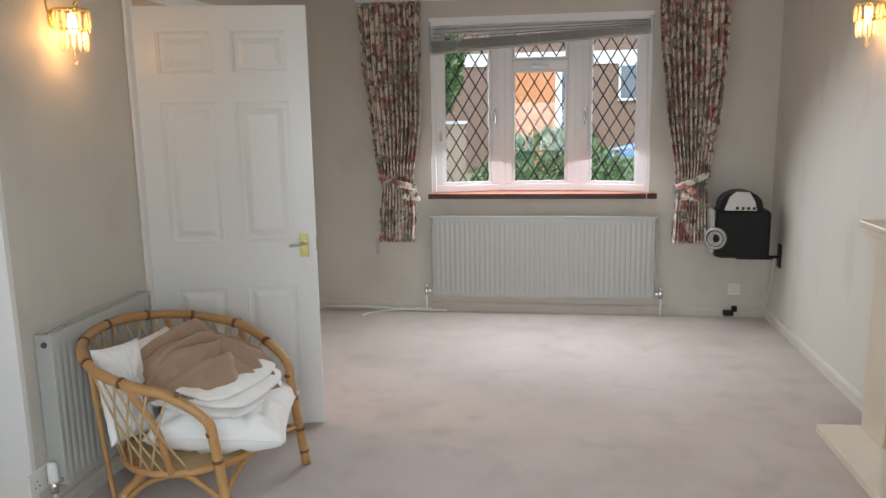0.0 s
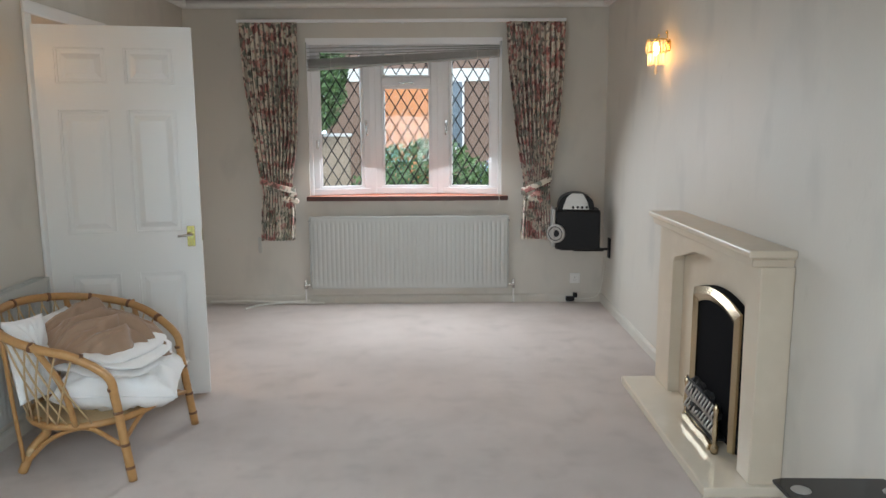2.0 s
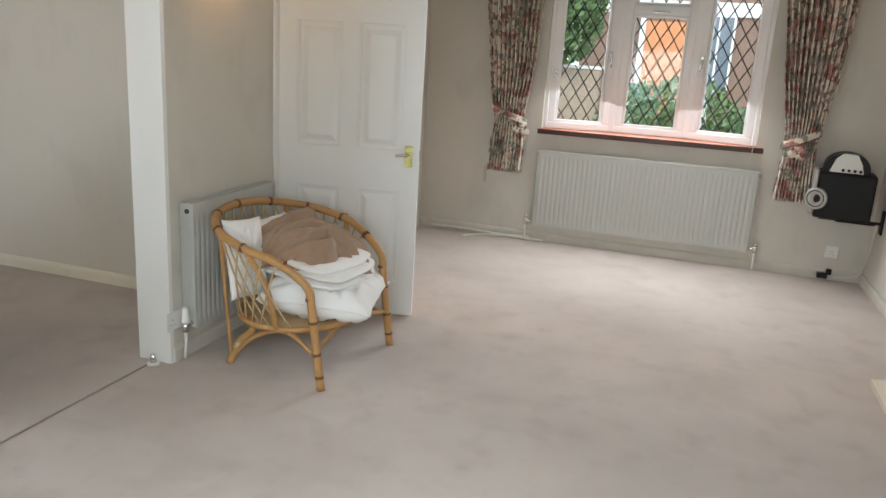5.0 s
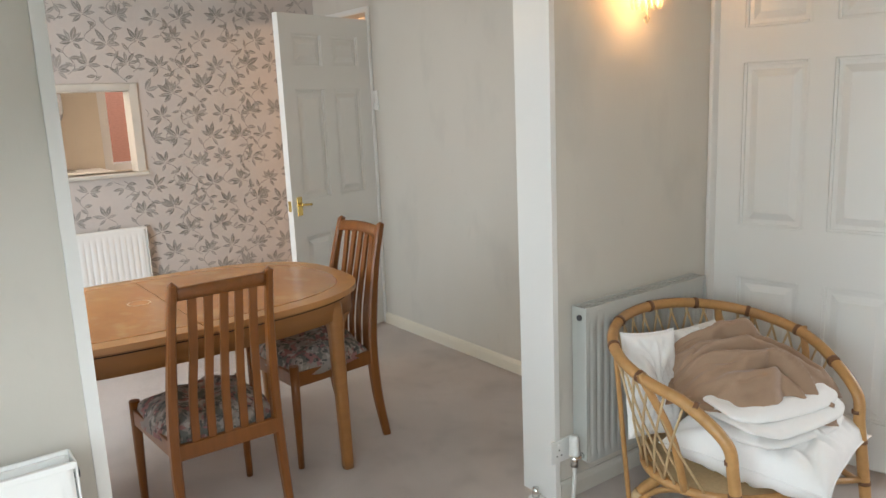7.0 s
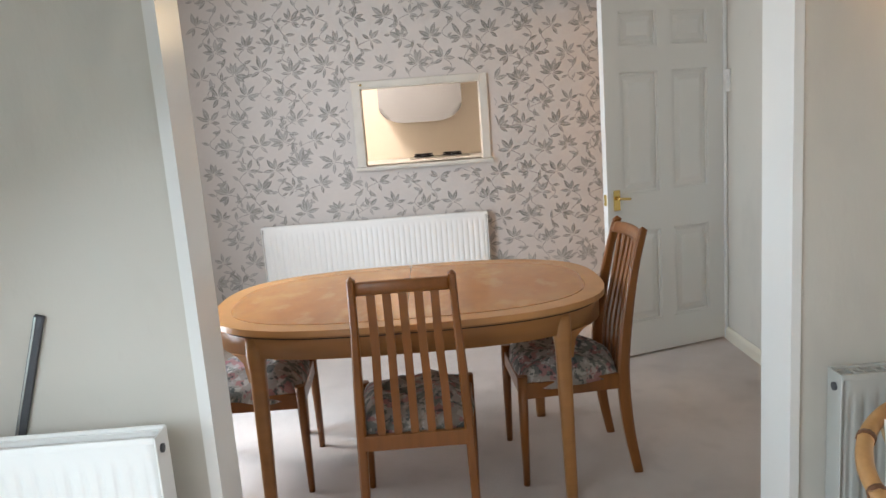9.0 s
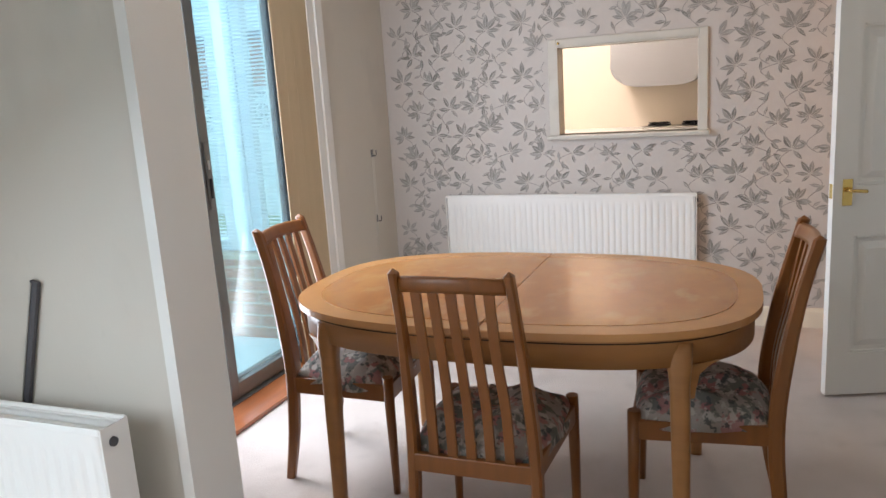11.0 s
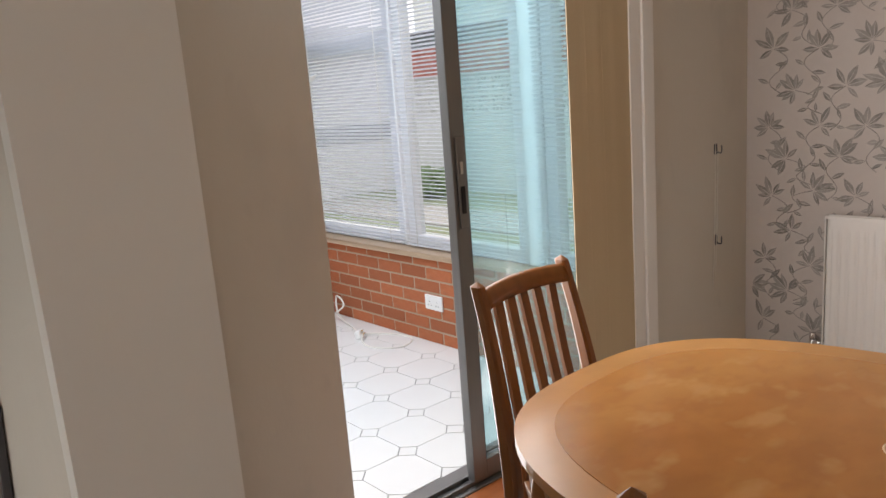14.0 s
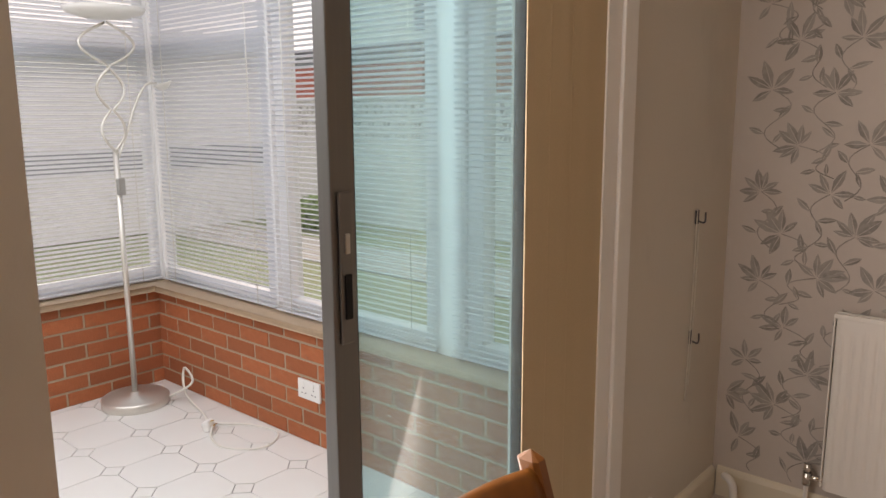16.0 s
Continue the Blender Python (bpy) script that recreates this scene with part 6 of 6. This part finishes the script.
structure("path", box(-7.6, -6.6, -12, 4, -0.208, -0.19), mat("concrete_slabs", (0.42, 0.4, 0.36), 0.9, grain=(20, 0.2)), "concrete garden path", "path")


def house(name_label, m, w, d, h, wall_mat, band, wins):
    """A plain house: walls, tile-hung band, pitched roof and windows on its front (local -y)."""
    hs = thing("house", name_label, "house", m)
    part("wall", box(-w / 2, w / 2, 0, d, 0, h), wall_mat, hs)
    M_ROOF = mat("roof_tiles", (0.2, 0.11, 0.08), 0.9, grain=(12, 0.4))
    rf = prism([(-0.5, h), (d + 0.5, h), (d / 2, h + d * 0.35)], -w / 2 - 0.3, w / 2 + 0.3, 0, Matrix(((0, 0, 1, 0), (1, 0, 0, 0), (0, 1, 0, 0), (0, 0, 0, 1))))
    part("roof", rf, M_ROOF, hs)
    part("gutter", box(-w / 2 - 0.3, w / 2 + 0.3, -0.56, -0.45, h - 0.12, h), M_GREYMETAL, hs)
    for z0, z1, mt, lb in band:
        part("wall_band", box(-w / 2 - 0.01, w / 2 + 0.01, -0.06, 0.01, z0, z1), mt, hs, lb)
    for x, z, ww, hh in wins:
        wd = part("window", box(x - ww / 2, x + ww / 2, -0.1, 0.02, z, z + hh, 0.01), M_UPVC, hs)
        for k in range(2):
            part("pane", box(x - ww / 2 + 0.06 + k * (ww / 2 - 0.03), x - 0.03 + k * (ww / 2 - 0.03), -0.115, -0.101, z + 0.07, z + hh - 0.07), M_PANE, wd)
    return hs


M_PANE = mat("sky_lit_window_pane", (0.16, 0.2, 0.24), 0.06, grain=(3, 0.2))
M_RENDER = mat("white_render", (0.8, 0.8, 0.78), 0.9, grain=(4, 0.08))
M_REDTILE = mat("red_hung_tiles", (0.42, 0.1, 0.06), 0.85, grain=(18, 0.35))
M_GREYSLATE = mat("grey_felt_roof", (0.2, 0.22, 0.24), 0.8, grain=(9, 0.2))
M_BRICKFAR = mat("weathered_red_brick", (0.4, 0.17, 0.1), 0.9, grain=(30, 0.35), stretch=(1, 1, 3))


def outbuilding(label, y0, y1, x, courses):
    """A flat-roofed building with its long side facing east at x; courses: (top, material, label) from the ground up."""
    ob = thing("outbuilding", label, "outbuilding", pose(x, 0, -0.2))
    z = 0.0
    for top, mt, lb in courses:
        part("wall", box(-3.0, 0.0, y0, y1, z, top), mt, ob, lb)
        z = top
    part("roof", box(-3.1, 0.12, y0 - 0.1, y1 + 0.1, z, z + 0.06, 0.01), M_GREYSLATE, ob, "grey felt flat roof")
    part("gutter", tube([(0.15, y0, z - 0.02), (0.15, y1, z - 0.02)], 0.045, 8), M_GREYMETAL, ob)
    return ob


outbuilding("long garage with a red tiled band under a grey fascia", -16.0, -5.5, -11.0, [(1.7, M_WHITEWALL, "whitewashed lower wall"), (2.44, M_REDTILE, "red tiled band"), (2.72, M_GREYSLATE, "grey painted fascia")])
outbuilding("low brick shed behind the garden wall", -5.2, 3.0, -11.3, [(2.78, M_BRICKFAR, "weathered red brick wall")])
house("white rendered house behind the garages", pose(-20, -6.0, -0.2, 0, 0, 90), 26, 7, 6.2, M_RENDER, [], [(-7.2, 4.1, 1.6, 1.2), (-2.2, 4.1, 1.6, 1.2), (2.6, 4.1, 1.6, 1.2), (7.5, 4.1, 1.6, 1.2)])


# ---- foliage ----
def bush(label, category, m, size, n, leaf, material, seed, trunk=None):
    r = random.Random(seed)
    b = thing("bush" if trunk is None else "tree", label, category, m)
    vs, fs = [], []
    for _ in range(n):
        while True:
            p = Vector((r.uniform(-1, 1), r.uniform(-1, 1), r.uniform(-1, 1)))
            q = p.length
            if 0.45 < q < 1.0 + 0.16 * noise.noise(p.normalized() * 3 + Vector((seed, 0, 0))) and noise.noise(p * 3.1 + Vector((seed, 5, 0))) > -0.28:
                break
        c = Vector((p.x * size[0], p.y * size[1], size[3] + p.z * size[2]))
        if c.z < 0.02:
            continue
        a = Vector((r.uniform(-1, 1), r.uniform(-1, 1), r.uniform(-0.4, 1))).normalized()
        t = a.orthogonal().normalized()
        u = a.cross(t)
        ln = leaf * r.uniform(0.6, 1.3)
        k = len(vs)
        vs.extend((c - t * ln, c - u * ln * 0.45 + a * ln * 0.15, c + t * ln, c + u * ln * 0.45 + a * ln * 0.15))
        fs.append((k, k + 1, k + 2, k + 3))
    me = bpy.data.meshes.new("crown")
    me.from_pydata(vs, [], fs)
    me.materials.append(material)
    o = new("crown", me)
    o.parent = b
    tb_ = bmesh.new()
    for k in range(6):
        an = k * 1.05 + seed
        add_tube(tb_, curve_pts([(0.05 * math.cos(an), 0.05 * math.sin(an), 0), (0.15 * size[0] * math.cos(an), 0.15 * size[1] * math.sin(an), size[3] * 0.5), (0.55 * size[0] * math.cos(an), 0.55 * size[1] * math.sin(an), size[3] + 0.3 * size[2])], 8), [0.05 - 0.005 * j for j in range(9)], 6)
    part("trunk", tb_, mat("bark", (0.12, 0.08, 0.05), 0.9, grain=(20, 0.4)), b)
    return b


M_GREEN = mat("dark_green_leaves", (0.07, 0.14, 0.05), 0.5, island=0.7, island_to=(0.2, 0.32, 0.12))
M_GREEN2 = mat("bright_green_leaves", (0.14, 0.24, 0.08), 0.5, island=0.7, island_to=(0.34, 0.46, 0.2))
bush("rounded green shrub in the front garden", "shrub", pose(1.0, 11.6, -0.2), (0.95, 0.8, 0.75, 0.75), 5200, 0.05, M_GREEN, 2)
bush("light green shrub in the front garden", "shrub", pose(2.35, 12.4, -0.2), (0.85, 0.8, 0.58, 0.58), 4800, 0.05, M_GREEN2, 4)
bush("tall leafy tree across the road", "tree", pose(-1.9, 19.5, -0.2), (0.95, 1.1, 1.4, 2.75), 5200, 0.09, M_GREEN, 6, True)
bush("green shrub against the garden wall", "shrub", pose(-8.2, -4.9, -0.2), (0.36, 0.46, 0.24, 0.22), 1800, 0.05, M_GREEN2, 8)

# ---- street side ----
structure("road", box(-40, 40, 13.6, 18.6, -0.209, -0.17), M_ROAD, "grey asphalt street", "road")
structure("pavement", box(-40, 40, 12.9, 13.5, -0.209, -0.1), mat("paving", (0.42, 0.41, 0.39), 0.9, grain=(14, 0.2)), "grey pavement with a kerb", "pavement")
M_ORANGE = mat("orange_painted_door", (0.72, 0.3, 0.13), 0.55, grain=(5, 0.08))
M_HBRICK = mat("brown_house_brick", (0.27, 0.18, 0.14), 0.9, grain=(40, 0.4), stretch=(1, 1, 3))
fh = house("brown brick house with an orange garage across the street", pose(3.4, 24.0, -0.2), 11, 8, 5.4, M_HBRICK, [(2.95, 3.3, M_RENDER, "white fascia band")], [(-1.9, 1.0, 0.8, 2.0), (0.6, 1.95, 2.4, 1.0), (4.2, 1.35, 1.5, 1.3), (-1.0, 3.9, 1.8, 1.2)])
gd = thing("garage_door", "orange painted garage door across the street", "garage door", pose(0.38, 23.86, -0.2))
part("door_leaf", box(-0.75, 0.72, -0.06, 0.04, 0.01, 2.75, 0.01), M_ORANGE, gd)
for k in range(7):
    part("batten", box(-0.7 + k * 0.215, -0.68 + k * 0.215, -0.075, -0.06, 0.05, 2.7), M_ORANGE, gd)
part("door_frame", box(0.72, 0.9, -0.08, 0.06, 0.0, 2.85, 0.01), M_UPVC, gd)
part("door_frame", box(-0.9, -0.75, -0.08, 0.06, 0.0, 2.85, 0.01), M_UPVC, gd)
po = thing("street_post", "white painted post in the front garden", "post", pose(0.33, 13.2, -0.2))
part("shaft", lathe([(0, 0.0), (0.06, 0.0), (0.06, 1.3), (0.05, 1.33), (0, 1.34)], 14), M_RENDER, po)
lw = thing("boundary_wall", "buff stone-faced wall across the street", "wall", pose(-4.5, 19.4, -0.2))
part("wall", box(-6.5, 3.6, -0.12, 0.12, 0, 1.45, 0.02), mat("buff_stone", (0.4, 0.32, 0.24), 0.9, grain=(8, 0.4)), lw)
part("coping", box(-6.55, 3.65, -0.15, 0.15, 1.45, 1.52, 0.01), M_RENDER, lw)

car = thing("parked_car", "blue hatchback parked on the street", "car", pose(3.9, 17.6, -0.17))
M_CARBLUE = mat("blue_car_paint", (0.2, 0.4, 0.68), 0.2, 0.1, coat=1.0)
prof = [(-2.0, 0.35), (-2.02, 0.65), (-1.9, 0.85), (-1.2, 0.95), (-0.55, 1.4), (0.9, 1.45), (1.7, 0.98), (1.95, 0.9), (2.0, 0.4), (1.8, 0.25), (-1.8, 0.25)]
rot = Matrix(((1, 0, 0, 0), (0, 0, -1, 0), (0, 1, 0, 0), (0, 0, 0, 1)))
part("body", prism(prof, -0.82, 0.82, 0.05, rot), M_CARBLUE, car)
part("side_window", prism([(-0.95, 0.95), (-0.5, 1.33), (0.85, 1.37), (1.35, 1.0)], 0.815, 0.826, 0, rot), M_GREYMETAL, car)
for x in (-1.25, 1.25):
    for y in (-0.78, 0.78):
        ty = part("tyre", lathe([(0.18, -0.09), (0.29, -0.09), (0.31, -0.06), (0.31, 0.06), (0.29, 0.09), (0.18, 0.09)], 24, pose(x, y, 0.31, 90, 0, 0)), M_BLACK, car)
        part("rim", lathe([(0, -0.085), (0.17, -0.092), (0.18, -0.07), (0.18, 0.07), (0.17, 0.092), (0, 0.085)], 20, pose(x, y, 0.31, 90, 0, 0)), M_SILVER, ty)

# ---- tiles and bricks, piece by piece ----
fc = bpy.data.objects["floor_conservatory"]
fc.data.materials[0] = M_GROUT
P = 0.263
q = 0.052
oct_pts = []
hs = P / 2 - 0.0016
for sx, sy in ((1, 1), (-1, 1), (-1, -1), (1, -1)):
    a, b = (sx * hs, sy * (hs - q)), (sx * (hs - q), sy * hs)
    oct_pts += [a, b] if sx * sy > 0 else [b, a]
oct_me = mesh_of("floor_tile", prism(oct_pts, 0, 0.007), M_FTILE)
dd = q - 0.0045
dot_me = mesh_of("inset_tile", prism([(dd, 0), (0, dd), (-dd, 0), (0, -dd)], 0, 0.0068), M_FTILE)
OX, OY = -2.80, 0.541
rest = bmesh.new()
for i in range(-3, 21):
    for j in range(-5, 7):
        x, y = OX + i * P, OY + j * P
        near = -3.6 < x < -1.5
        if CX - 0.12 < x < 2.5 and CY - 0.12 < y < 2.1:
            if near:
                o = new("floor_tile", oct_me)
                o.parent, o.location = fc, (x, y, -0.0325)
            else:
                add_prism(rest, [(x + px, y + py) for px, py in oct_pts], -0.0325, -0.0255)
        x, y = x + P / 2, y + P / 2
        if CX - 0.05 < x < 2.5 and CY - 0.05 < y < 2.05:
            if near:
                o = new("inset_tile", dot_me)
                o.parent, o.location = fc, (x, y, -0.0325)
            else:
                add_prism(rest, [(x + dd, y), (x, y + dd), (x - dd, y), (x, y - dd)], -0.0325, -0.0257)
ro = part("floor_tiles_far", rest, M_FTILE, fc)
ro["kind"] = "stuff"

brick_me = mesh_of("brick", box(-0.1075, 0.1075, -0.03, 0.0, 0.0, 0.065, 0.003), M_BRICK)
for c in range(7):
    z = CZ + 0.006 + c * 0.0755
    hgt = 1.0 if z + 0.065 < 0.478 else max(0.1, (0.478 - z) / 0.065)
    for k in range(-(c % 2), 12):
        y = CY + 0.06 + (0.1125 if c % 2 else 0.0) + k * 0.225
        if y + 0.11 > 2.05:
            continue
        o = new("brick", brick_me)
        o.parent = bw
        o.matrix_basis = pose(CX - random.uniform(0, 0.003), y, z, 0, 0, 90) @ pose(0, 0, 0, 0, 0, 180) @ Matrix.Diagonal((1, 1, hgt, 1))
    for k in range(-((c + 1) % 2), 12):
        x = CX + 0.06 + (0.1125 if c % 2 == 0 else 0.0) + k * 0.225
        o = new("brick", brick_me)
        o.parent = bw
        o.matrix_basis = pose(x, CY - random.uniform(0, 0.003), z) @ Matrix.Diagonal((1, 1, hgt, 1))
